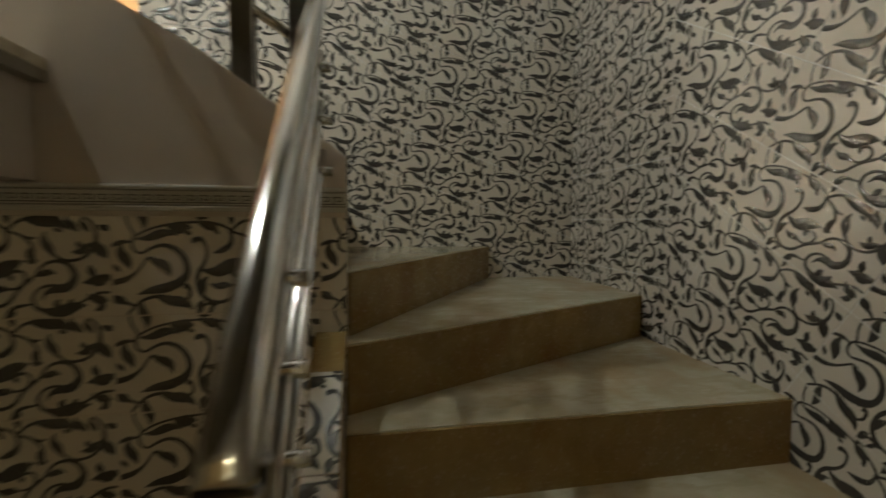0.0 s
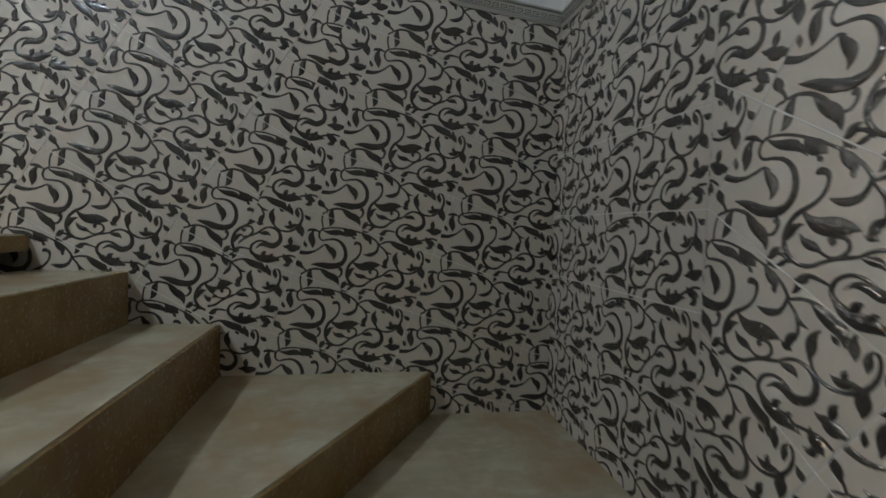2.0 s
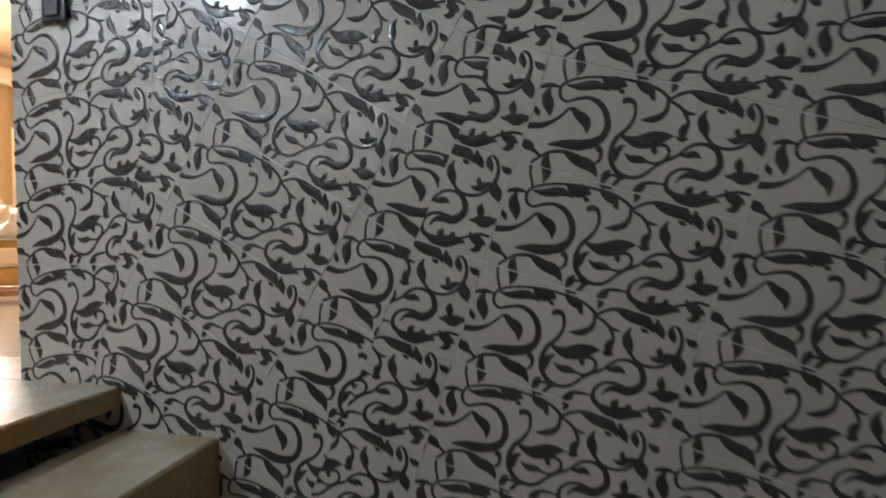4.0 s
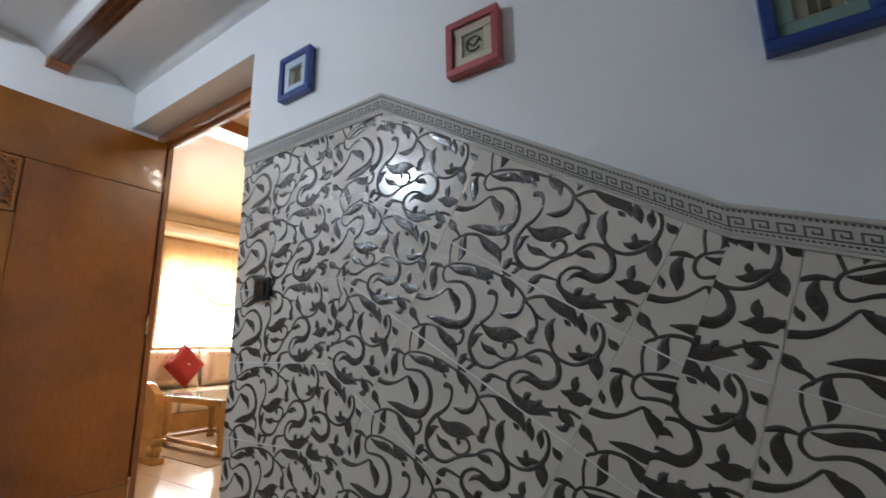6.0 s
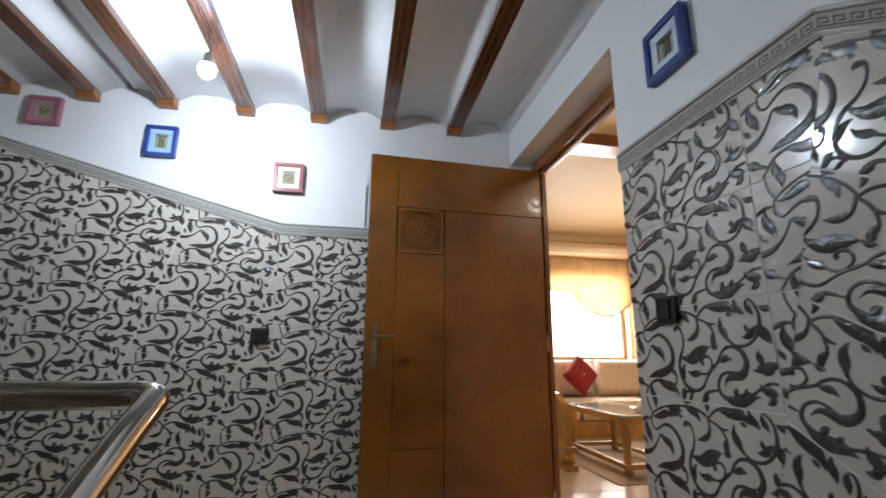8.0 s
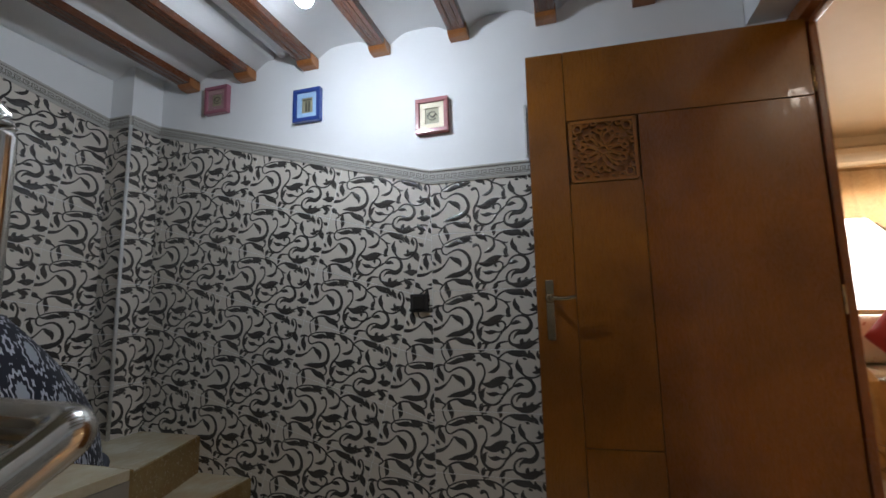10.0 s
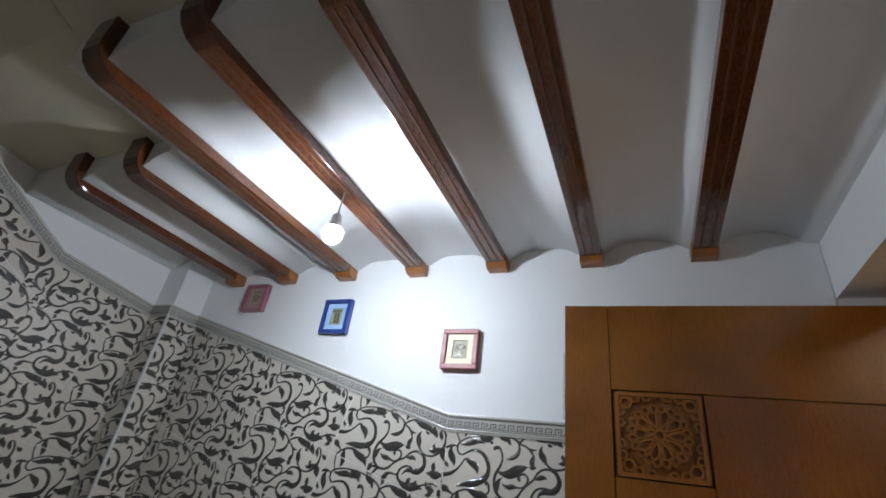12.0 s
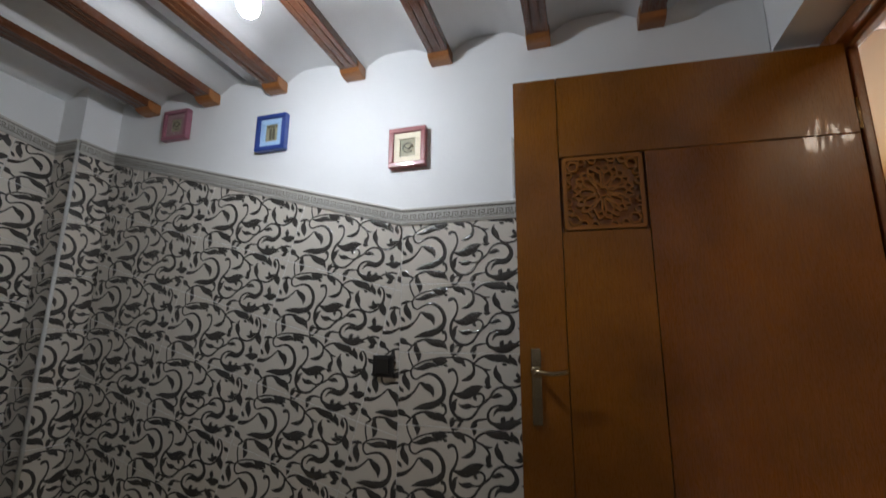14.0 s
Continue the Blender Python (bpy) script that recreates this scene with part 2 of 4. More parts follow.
# undersides of the flights overhead
setting("ceiling_soffit_north", prism_bm([(1.373, 2.44), (1.9, 2.165), (2.09, 1.975), (2.64, 1.72), (XE, 1.3), (XE, 1.5), (2.1, 2.3), (1.373, 2.62)], -1.25, 0, "y"), M_CEIL, "sloping plaster underside of the stairs above")
setting("ceiling_soffit_south", prism_bm([(0.973, 2.5), (1.42, 2.56), (XE, 3.5), (XE, 3.7), (0.973, 2.7)], YC, -2.2, "y"), M_SOFFIT, "cream plaster underside of the stairs above")
setting("ceiling_well", prism_bm([(1.373, 2.54), (XE, 3.5), (XE, 3.7), (1.373, 2.7)], -2.196, -1.254, "y"), M_SOFFIT, "cream plaster underside of the stairs above")

# ---- stairs ----
def marble(name, colour, rough):
    n = Nodes(name)
    cloud, fine, vein = n.noise(5, 5), n.noise(90, 3), n.noise(2.2, 6, (1, 2.3, 1), 0.7)
    dark = tuple(c * k for c, k in zip(colour, (0.72, 0.66, 0.55)))
    col = n.mix(n.ramp(vein, (0.44, (0, 0, 0)), (0.5, (0.6, 0.6, 0.6)), (0.56, (0, 0, 0))), n.ramp(cloud, (0.3, dark), (0.65, colour)), rgb(*dark))
    worn = n.ramp(n.noise(3.1, 3, (1.3, 0.8, 1), 0.6), (0.46, (0, 0, 0)), (0.62, (0.55, 0.55, 0.55)))
    col = n.mix(worn, col, rgb(*(c * k for c, k in zip(colour, (0.72, 0.52, 0.36)))))
    n.set(Base_Color=col, Roughness=n.scaled(fine, rough, rough + 0.12)).bump(fine, 0.04, 0.001)
    return n.mat


M_TREAD = marble("cream_marble_tread", (0.66, 0.61, 0.47), 0.1)
M_RISER = marble("brown_marble_riser", (0.34, 0.24, 0.1), 0.2)
M_FLOOR = marble("landing_marble", (0.74, 0.7, 0.6), 0.2)
M_CORE = simple("stair_concrete", (0.3, 0.27, 0.22), 0.8)

XI, YI = 2.25, -1.25       # inner edges of the lower and the middle flight
STEPS = [  # nosing line from inner to outer end, and the tread's height
    ((XI, -2.78), (XE, -2.78), -1.73), ((XI, -2.46), (XE, -2.46), -1.53), ((XI, -2.14), (XE, -2.14), -1.33), ((XI, -1.82), (XE, -1.82), -1.13),
    ((XI, -1.52), (XE, -1.5), -0.93), ((XI, -1.4), (XE, -0.73), -0.735), ((XI, -1.3), (3.04, 0), -0.545), ((2.21, YI), (2.19, 0), -0.335), ((1.87, YI), (1.86, 0), -0.13),
]
stairs = thing("staircase", "cream marble winder staircase with brown risers", "stairs")


def tread_outline(i):
    (a, b, z) = STEPS[i]
    if i + 1 < len(STEPS):
        (c, d, _) = STEPS[i + 1]
    else:
        c, d = (1.53, YI), (1.53, 0)
    pts = [a, b]
    if i == 5:
        pts += [(XE, 0)]
    pts += [d, c]
    return pts, z


def push(p, q, by, hinge):
    """The line p-q moved by some metres away from hinge."""
    d = Vector((q[0] - p[0], q[1] - p[1])).normalized()
    n = Vector((d.y, -d.x))
    if n.dot(Vector(hinge) - Vector(p)) > 0:
        n = -n
    return (p[0] + n.x * by, p[1] + n.y * by), (q[0] + n.x * by, q[1] + n.y * by)


def add_step(outline, z, base, slab=M_TREAD):
    """Core block, riser slab and overhanging tread slab; the outline begins with its nosing line."""
    inner = (sum(p[0] for p in outline) / len(outline), sum(p[1] for p in outline) / len(outline))
    part("core", prism_bm(outline, base, z - 0.032), M_CORE, stairs)
    a, b = push(outline[0], outline[1], 0.012, inner)
    part("riser", prism_bm([outline[0], outline[1], b, a], base, z - 0.004, bevel=0.002), M_RISER, stairs, "brown marble riser")
    part("tread", prism_bm(outline, z - 0.03, z, bevel=0.003), slab, stairs, "worn cream marble tread")


for i in range(len(STEPS)):
    pts, z = tread_outline(i)
    add_step(pts, z, z - 0.32 if i > 4 else -1.93)
# landing, and the steps that go on up along the west wall
add_step([(1.53, YI), (1.53, 0), (0.0, 0), (0.0, -1.98), (1.53, -1.98)], 0.0, -0.06, M_FLOOR)
for y0, y1, z, base in ((-1.98, -2.3, 0.135, -0.1), (-2.3, -2.62, 0.27, 0.0)):
    add_step([(1.1, y0), (0, y0), (0, y1), (1.0, y1)], z, base)
add_step([(0.93, -2.3), (0, -2.62), (0, YC), (0.93, YC)], 0.45, 0.1)
for k in range(9):
    x0 = 0.93 + 0.3 * k
    x1 = min(x0 + 0.3, XE - 0.003)
    add_step([(x0, YC), (x0, -1.95), (x1, -1.95), (x1, YC)], 0.63 + 0.18 * k, 0.3 + 0.18 * k)
tagged(part("doorway_floor", box_bm(0, JAMB, 0.0, THICK + 0.01, -0.05, 0.0), M_FLOOR), "cream marble threshold in the doorway", kind="structure")

# ---- ceiling beams ----
def beam(y, length):
    ob = thing("wooden_beam", "dark varnished wooden ceiling beam with grooved underside", "beam", "ceiling beams", (0, y, 2.33))
    w = 0.042
    outline = [(0.0, 0.02), (length - 0.08, 0.02), (length - 0.045, 0.028), (length - 0.018, 0.05), (length - 0.003, 0.08), (length, 0.11), (length, 0.2), (0, 0.2)]
    part("timber", prism_bm(outline, -w, w, "y", 0.003), M_BEAM, ob)
    # two dark strips, slightly proud of the timber, paint the shade of its grooves
    for s in (-0.017, 0.017):
        part("groove", box_bm(0.09, length - 0.09, s - 0.003, s + 0.003, 0.018, 0.023), M_GROOVE, ob)
    part("corbel", prism_bm([(0.002, 0.0), (0.045, 0.0), (0.062, 0.006), (0.074, 0.019), (0.074, 0.05), (0.002, 0.05)], -w - 0.004, w + 0.004, "y", 0.003), M_CORBEL, ob, "orange-brown end block against the wall")
    return ob


for k, y in enumerate(BEAM_Y):
    beam(y, 1.41 if k < 5 else 1.01)

# ---- door frame and open door ----
frame_y = 0.15
door_frame = tagged(new("door_1"), "varnished brown wooden door frame in the doorway", "door frame", kind="structure")
for name, b in (("jamb", (0.0, 0.055, frame_y - 0.015, THICK - 0.01, 0.0, LINTEL - 0.003)), ("jamb", (JAMB - 0.055, JAMB, frame_y - 0.015, THICK - 0.01, 0.0, LINTEL - 0.003)), ("head", (0.055, JAMB - 0.055, frame_y - 0.015, THICK - 0.01, LINTEL - 0.06, LINTEL - 0.003)),
                ("stop", (0.055, 0.073, frame_y + 0.02, THICK - 0.02, 0, LINTEL - 0.06)), ("stop", (0.073, JAMB - 0.055, frame_y + 0.02, THICK - 0.02, LINTEL - 0.078, LINTEL - 0.06))):
    part(name, box_bm(*b, bevel=0.006), M_FRAME, door_frame)

DOOR_W, DOOR_H = 1.02, 2.085
door = thing("wooden_door", "open varnished wooden door with carved rosette panel", "door")
door.matrix_world = pose(0.058, 0.148, 0.012, 0, 0, 3.6)
# local: the leaf runs from y = 0 at the hinges to y = -DOOR_W; its face is x = 0.04
part("leaf", box_bm(0.0, 0.0285, -DOOR_W, 0, 0, DOOR_H, 0.003), M_GROOVE, door)
F0, F1 = 0.028, 0.042


def panel(name, y0, y1, z0, z1, mat=M_DOOR):
    g = 0.0013
    return part(name, box_bm(F0, F1, y0 + g, y1 - g, z0 + g, z1 - g, 0.0018), mat, door)


A, B_ = -DOOR_W + 0.15, -DOOR_W + 0.42
panel("stile", -DOOR_W, A, 0.0, DOOR_H)
panel("top_rail", A, 0.0, 1.785, DOOR_H)
panel("large_panel", B_, 0.0, 0.27, 1.785, M_DOOR_DIM)
panel("tall_panel", A, B_, 0.53, 1.525)
panel("square_panel", A, B_, 0.27, 0.53)
panel("bottom_rail", A, 0.0, 0.0, 0.27)

# carved rosette
carved = part("carved_panel", box_bm(F0, F1 - 0.012, A + 0.004, B_ - 0.004, 1.529, 1.781), M_DOOR, door, "carved openwork rosette panel")


def ring_piece(bm, cx, cz, r0, r1, a0, a1, steps=8):
    f, bk = [], []
    ang = np.linspace(a0, a1, steps + 1)
    for a in ang:
        for r, lst in ((r0, f), (r1, bk)):
            lst.append((cx + r * math.cos(a), cz + r * math.sin(a)))
    for i in range(steps):
        quad_plate(bm, [f[i], bk[i], bk[i + 1], f[i + 1]], F1 - 0.0125, F1 + 0.001)


def quad_plate(bm, pts, x0, x1):
    lo = [bm.verts.new((x0, *p)) for p in pts]
    hi = [bm.verts.new((x1, *p)) for p in pts]
    bm.faces.new(hi)
    for i in range(len(pts)):
        bm.faces.new((lo[i], lo[(i + 1) % len(pts)], hi[(i + 1) % len(pts)], hi[i]))


def bar_plate(bm, p, q, w):
    d = Vector((q[0] - p[0], q[1] - p[1])).normalized() * (w / 2)
    quad_plate(bm, [(p[0] - d.y, p[1] + d.x), (q[0] - d.y, q[1] + d.x), (q[0] + d.y, q[1] - d.x), (p[0] + d.y, p[1] - d.x)], F1 - 0.0125, F1 + 0.0005)


bm = bmesh.new()
cy, cz, half = (A + B_) / 2, 1.655, 0.128
for p, q in (((-1, -1), (1, -1)), ((1, -1), (1, 1)), ((1, 1), (-1, 1)), ((-1, 1), (-1, -1))):
    bar_plate(bm, (cy + p[0] * (half - 0.008), cz + p[1] * (half - 0.008)), (cy + q[0] * (half - 0.008), cz + q[1] * (half - 0.008)), 0.012)
ring_piece(bm, cy, cz, 0.012, 0.019, 0, math.tau, 16)


def spot(r, a):
    return cy + r * math.cos(a), cz + r * math.sin(a)


FOLD = 10
for k in range(FOLD):
    a, h = math.tau * k / FOLD, math.pi / FOLD
    # a long six-sided petal, its neighbour star and the bars out to the lattice
    petal = [spot(0.02, a), spot(0.044, a - 0.24), spot(0.064, a - 0.22), spot(0.076, a), spot(0.064, a + 0.22), spot(0.044, a + 0.24)]
    for p, q in zip(petal, petal[1:] + petal[:1]):
        bar_plate(bm, p, q, 0.007)
    bar_plate(bm, spot(0.076, a), spot(0.094, a - 0.12), 0.007)
    bar_plate(bm, spot(0.076, a), spot(0.094, a + 0.12), 0.007)
    bar_plate(bm, spot(0.064, a + 0.22), spot(0.082, a + h), 0.007)
    bar_plate(bm, spot(0.064, a + 2 * h - 0.22), spot(0.082, a + h), 0.007)
    bar_plate(bm, spot(0.082, a + h), spot(0.094, a + 0.12), 0.007)
    bar_plate(bm, spot(0.082, a + h), spot(0.094, a + 2 * h - 0.12), 0.007)
for sy in (-1, 1):
    for sz in (-1, 1):
        ring_piece(bm, cy + sy * 0.093, cz + sz * 0.093, 0.014, 0.021, 0, math.tau, 6)
        for u, v in ((0.03, 0.112), (0.112, 0.03), (0.064, 0.108), (0.108, 0.064)):
            ring_piece(bm, cy + sy * u, cz + sz * v, 0.009, 0.015, 0, math.tau, 6)
part("rosette", bm, M_CARVED, carved)

# lever handle
handle = part("handle_plate", box_bm(F1, F1 + 0.007, -DOOR_W + 0.035, -DOOR_W + 0.067, 0.92, 1.15, 0.003), M_BRASS, door, "dark worn metal lever handle")
hy = -DOOR_W + 0.051
part("lever", tube_bm([(F1 + 0.005, hy, 1.08), (F1 + 0.04, hy, 1.08), (F1 + 0.052, hy + 0.015, 1.08), (F1 + 0.053, hy + 0.05, 1.076), (F1 + 0.05, hy + 0.095, 1.083)], 0.0085, 12), M_BRASS, handle)
part("rose", lathe_bm([(0.019, 0), (0.019, 0.004), (0.012, 0.009)], (0, 0, 0)), M_BRASS, handle).matrix_local = pose(F1 + 0.006, hy, 1.08, 0, 90, 0)
part("key_cylinder", box_bm(F1 + 0.005, F1 + 0.012, hy - 0.009, hy + 0.009, 0.975, 1.005, 0.002), M_BRASS, handle)
for z in (0.25, 1.05, 1.85):
    part("hinge", tube_bm([(0.03, 0.008, z - 0.05), (0.03, 0.008, z + 0.05)], 0.008, 10, round_line=False), M_BRASS, door)


# ---- patterned wall tiles ----
TW, TH = 0.52, 0.2595
PX = 1403.0               # ornament drawing units in a metre


def stroke(*pts):
    """A band through (x, y, width), as quads."""
    line = smooth_line(pts, 3)
    line[:, 2] *= 0.7
    out = []
    for i in range(len(line) - 1):
        quad = []
        for j, sign in ((i, 1), (i, -1), (i + 1, -1), (i + 1, 1)):
            d = line[min(j + 1, len(line) - 1)][:2] - line[max(j - 1, 0)][:2]
            d = d / (np.hypot(*d) + 1e-9)
            quad.append((line[j][0] - sign * d[1] * line[j][2] / 2, line[j][1] + sign * d[0] * line[j][2] / 2))
        out.append(quad)
    return out


def leaf(x0, y0, x1, y1, w, bend=0.0):
    """A pointed leaf that swells beyond its middle."""
    d = np.array([x1 - x0, y1 - y0], float)
    n = np.array([-d[1], d[0]])
    pts = []
    for t, k in ((0, 0.16), (0.14, 0.42), (0.32, 0.8), (0.5, 1.0), (0.66, 0.92), (0.82, 0.58), (0.93, 0.26), (1, 0.03)):
        c = np.array([x0, y0]) + d * t + n * (bend * math.sin(math.pi * t) + 0.05 * math.sin(math.tau * t))
        pts.append((c[0], c[1], 1.2 * w * k))
    return stroke(*pts)


ORNAMENT = (
    stroke((52, -2, 13), (59, 31, 13), (79, 69, 13)) + stroke((72, 82, 10), (103, 60, 13), (150, 41, 13), (207, 29, 13), (265, 23, 13), (328, 23, 13), (374, 33, 16), (413, 54, 16)) + leaf(187, 32, 271, 44, 55, 0.06) + leaf(248, 57, 270, 69, 19, 0.0) + leaf(290, 17, 361, 63, 42, -0.08) + leaf(349, 48, 364, 69, 19, 0.0)
    + stroke((403, 60, 13), (431, 30, 16), (465, 13, 16), (506, 7, 19)) + leaf(459, 13, 595, 52, 55, -0.1) + leaf(550, 46, 578, 58, 19, 0.0) + stroke((401, 45, 16), (409, 78, 19), (402, 105, 29), (377, 126, 32), (343, 136, 6)) + stroke((412, 57, 13), (451, 72, 16), (479, 102, 16), (487, 131, 13)) + stroke((459, 78, 19), (480, 81, 16), (497, 78, 6)) + leaf(488, 107, 477, 172, 32, 0.1) + leaf(460, 158, 500, 160, 23, 0.1)
    + leaf(83, 82, 225, 72, 39, -0.06) + stroke((83, 69, 13), (69, 95, 16), (75, 123, 16), (99, 136, 13), (129, 120, 16), (166, 107, 19), (205, 116, 26), (237, 146, 29), (252, 189, 32), (241, 232, 35), (212, 257, 39)) + stroke((248, 213, 26), (222, 244, 42), (180, 264, 52), (131, 272, 39), (84, 286, 6))
    + stroke((2, 242, 32), (44, 231, 29), (81, 205, 16), (105, 173, 13), (119, 154, 13), (142, 154, 16)) + leaf(119, 151, 193, 224, 42, -0.16) + leaf(38, 95, 61, 196, 45, 0.1) + stroke((-1, 111, 16), (34, 95, 23), (72, 95, 6)) + leaf(6, 172, 27, 207, 23, 0.0)
    + stroke((279, 100, 13), (279, 88, 29), (301, 84, 23), (316, 103, 16), (322, 136, 16), (312, 172, 19), (292, 206, 23), (285, 245, 23), (296, 287, 23), (326, 315, 23), (366, 322, 19), (402, 306, 19), (427, 272, 16), (451, 245, 16), (481, 218, 13)) + leaf(299, 197, 457, 161, 61, 0.1) + leaf(354, 183, 372, 210, 23, 0.0) + leaf(409, 176, 438, 184, 19, 0.0) + leaf(328, 250, 409, 261, 32, 0.06) + stroke((397, 259, 13), (427, 258, 13), (451, 240, 16), (458, 213, 16), (441, 196, 16), (417, 200, 19), (408, 218, 19), (422, 223, 26)) + leaf(299, 301, 326, 223, 29, -0.12)
    + stroke((451, 245, 16), (481, 221, 13), (502, 189, 16), (526, 168, 16), (560, 162, 19), (593, 175, 26), (611, 209, 32), (604, 237, 39), (581, 258, 45), (548, 262, 39), (519, 274, 23), (504, 301, 6)) + leaf(487, 212, 555, 208, 29, -0.1) + stroke((559, 250, 16), (526, 249, 16), (497, 261, 16), (478, 290, 19), (483, 322, 23), (508, 337, 26), (539, 339, 32)) + leaf(500, 338, 649, 322, 52, 0.06) + leaf(539, 336, 563, 298, 29, 0.0) + leaf(584, 322, 604, 299, 23, 0.0)
    + stroke((70, 333, 13), (97, 310, 16), (140, 296, 19), (186, 300, 23), (230, 313, 16)) + leaf(147, 299, 270, 350, 48, -0.08) + stroke((241, 268, 13), (247, 256, 26), (259, 270, 19), (259, 297, 16), (236, 316, 10)) + stroke((-29, 291, 10), (12, 302, 16), (46, 316, 16), (70, 333, 16), (53, 353, 13), (49, 378, 13)) + leaf(-8, 284, 46, 325, 39, 0.0) + leaf(97, 307, 102, 405, 39, 0.0) + leaf(104, -52, 107, 50, 39, 0.0)
    + leaf(282, 367, 305, 313, 32, 0.0) + stroke((292, 343, 13), (317, 327, 16), (353, 331, 16)) + leaf(316, 365, 350, 328, 19, 0.0) + stroke((391, 364, 13), (404, 337, 19), (428, 322, 19), (472, 314, 10)) + leaf(394, 361, 425, 325, 32, 0.0) + leaf(288, -30, 300, 20, 29, 0.0) + leaf(300, 1, 328, 8, 19, 0.0) + leaf(412, -24, 404, 33, 26, 0.0)
    + leaf(524, 57, 546, 147, 39, 0.1) + stroke((539, 124, 13), (560, 150, 16), (591, 161, 16), (630, 155, 16), (661, 132, 19), (681, 95, 23), (683, 55, 19), (668, 21, 16), (647, 6, 13)) + leaf(592, -1, 628, 60, 35, 0.1) + leaf(642, 6, 661, 63, 29, 0.1) + leaf(676, 97, 603, 129, 32, -0.1) + leaf(631, 121, 627, 89, 23, 0.0) + leaf(685, 78, 716, 156, 48, 0.1) + leaf(689, 32, 731, 55, 29, 0.0) + leaf(634, 239, 691, 220, 29, 0.05) + leaf(653, 236, 728, 219, 48, 0.08) + leaf(672, 229, 664, 174, 32, -0.05) + stroke((691, 229, 26), (712, 225, 29), (728, 219, 32)) + leaf(651, 280, 718, 310, 39, 0.1) + stroke((617, 318, 13), (656, 294, 16), (688, 278, 16), (723, 277, 13)) + leaf(670, 340, 708, 310, 32, 0.1)
)
ORNAMENT = [[(x / PX, TH - y / PX) for x, y in q] for q in ORNAMENT]


def clip(poly, zone):
    """The part of a flat polygon inside a convex, counter-clockwise zone."""
    for (ax, ay), (bx, by) in zip(zone, zone[1:] + zone[:1]):
        if not poly:
            return poly
        out = []
        for p, q in zip(poly, poly[1:] + poly[:1]):
            dp = (bx - ax) * (p[1] - ay) - (by - ay) * (p[0] - ax)
            dq = (bx - ax) * (q[1] - ay) - (by - ay) * (q[0] - ax)
            if dp >= 0:
                out.append(p)
            if dp * dq < 0:
                k = dp / (dp - dq)
                out.append((p[0] + k * (q[0] - p[0]), p[1] + k * (q[1] - p[1])))
        poly = out
    return poly


def area(poly):
    return 0.5 * abs(sum(p[0] * q[1] - q[0] * p[1] for p, q in zip(poly, poly[1:] + poly[:1])))


def tile_mesh(zone):
    """A glazed tile cut to a zone in its own plane (x right, y up, face towards +z), with its raised dark ornament."""
    gap, thick, rise = 0.0012, 0.0022, 0.0022
    body = clip([(gap, gap), (TW - gap, gap), (TW - gap, TH - gap), (gap, TH - gap)], zone)
    if len(body) < 3 or area(body) < 2e-4:
        return None
    verts, faces, mats = [], [], []

    def slab(poly, low, high, mat, inset=0.0):
        c = (sum(p[0] for p in poly) / len(poly), sum(p[1] for p in poly) / len(poly))
        base = len(verts)
        n = len(poly)
        verts.extend((x, y, low) for x, y in poly)
        verts.extend((x + (c[0] - x) * inset, y + (c[1] - y) * inset, high) for x, y in poly)
        faces.append(tuple(range(base + n, base + 2 * n)))
        mats.append(mat)
        for i in range(n):
            j = (i + 1) % n
            faces.append((base + i, base + j, base + n + j, base + n + i))
            mats.append(mat)

    slab(body, 0.0, thick, 0, 0.004)
    inner = clip([(0.002, 0.002), (TW - 0.002, 0.002), (TW - 0.002, TH - 0.002), (0.002, TH - 0.002)], zone)
    for q, quad in enumerate(ORNAMENT):
        a, b, c, d = (Vector(p) for p in quad)
        m, n = (a + b) / 2, (c + d) / 2             # the ridge of the band
        half = max(((a - b).length + (c - d).length) / 4, 0.0005)
        along = (n - m).normalized()
        high = min(rise, 0.32 * half)
        cuts = [(a.lerp(b, k), d.lerp(c, k)) for k in (0.0, 0.2, 0.5, 0.8, 1.0)]
        for (p0, q0), (p1, q1) in zip(cuts, cuts[1:]):
            side = [(p.x, p.y) for p in (p0, p1, q1, q0)]
            piece = clip(side if ccw(side) else side[::-1], inner) if len(inner) > 2 else []
            if len(piece) > 2 and area(piece) > 1e-8:
                base = len(verts)
                for x, y in piece:
                    away = min(1.0, abs((x - m.x) * along.y - (y - m.y) * along.x) / half)
                    verts.append((x, y, thick + 0.0002 + 0.000004 * (q % 61) + high * (1 - away * away)))
                faces.append(tuple(range(base, base + len(piece))))
                mats.append(1)
    me = bpy.data.meshes.new("tile")
    me.from_pydata(verts, [], faces)
    me.materials.append(M_TILE)
    me.materials.append(M_SWIRL)
    me.polygons.foreach_set("material_index", mats)
    me.update()
    return me


def ccw(poly):
    return sum(p[0] * q[1] - q[0] * p[1] for p, q in zip(poly, poly[1:] + poly[:1])) > 0


WHOLE = tile_mesh([(-1, -1), (2, -1), (2, 2), (-1, 2)])


def wall_matrix(origin, right, out):
    """Wall axes: x to the right along the wall, y up, z out of it."""
    r, o = Vector(right), Vector(out)
    m = Matrix((r, Vector((0, 0, 1)), o)).transposed().to_4x4()
    m.translation = origin
    return m


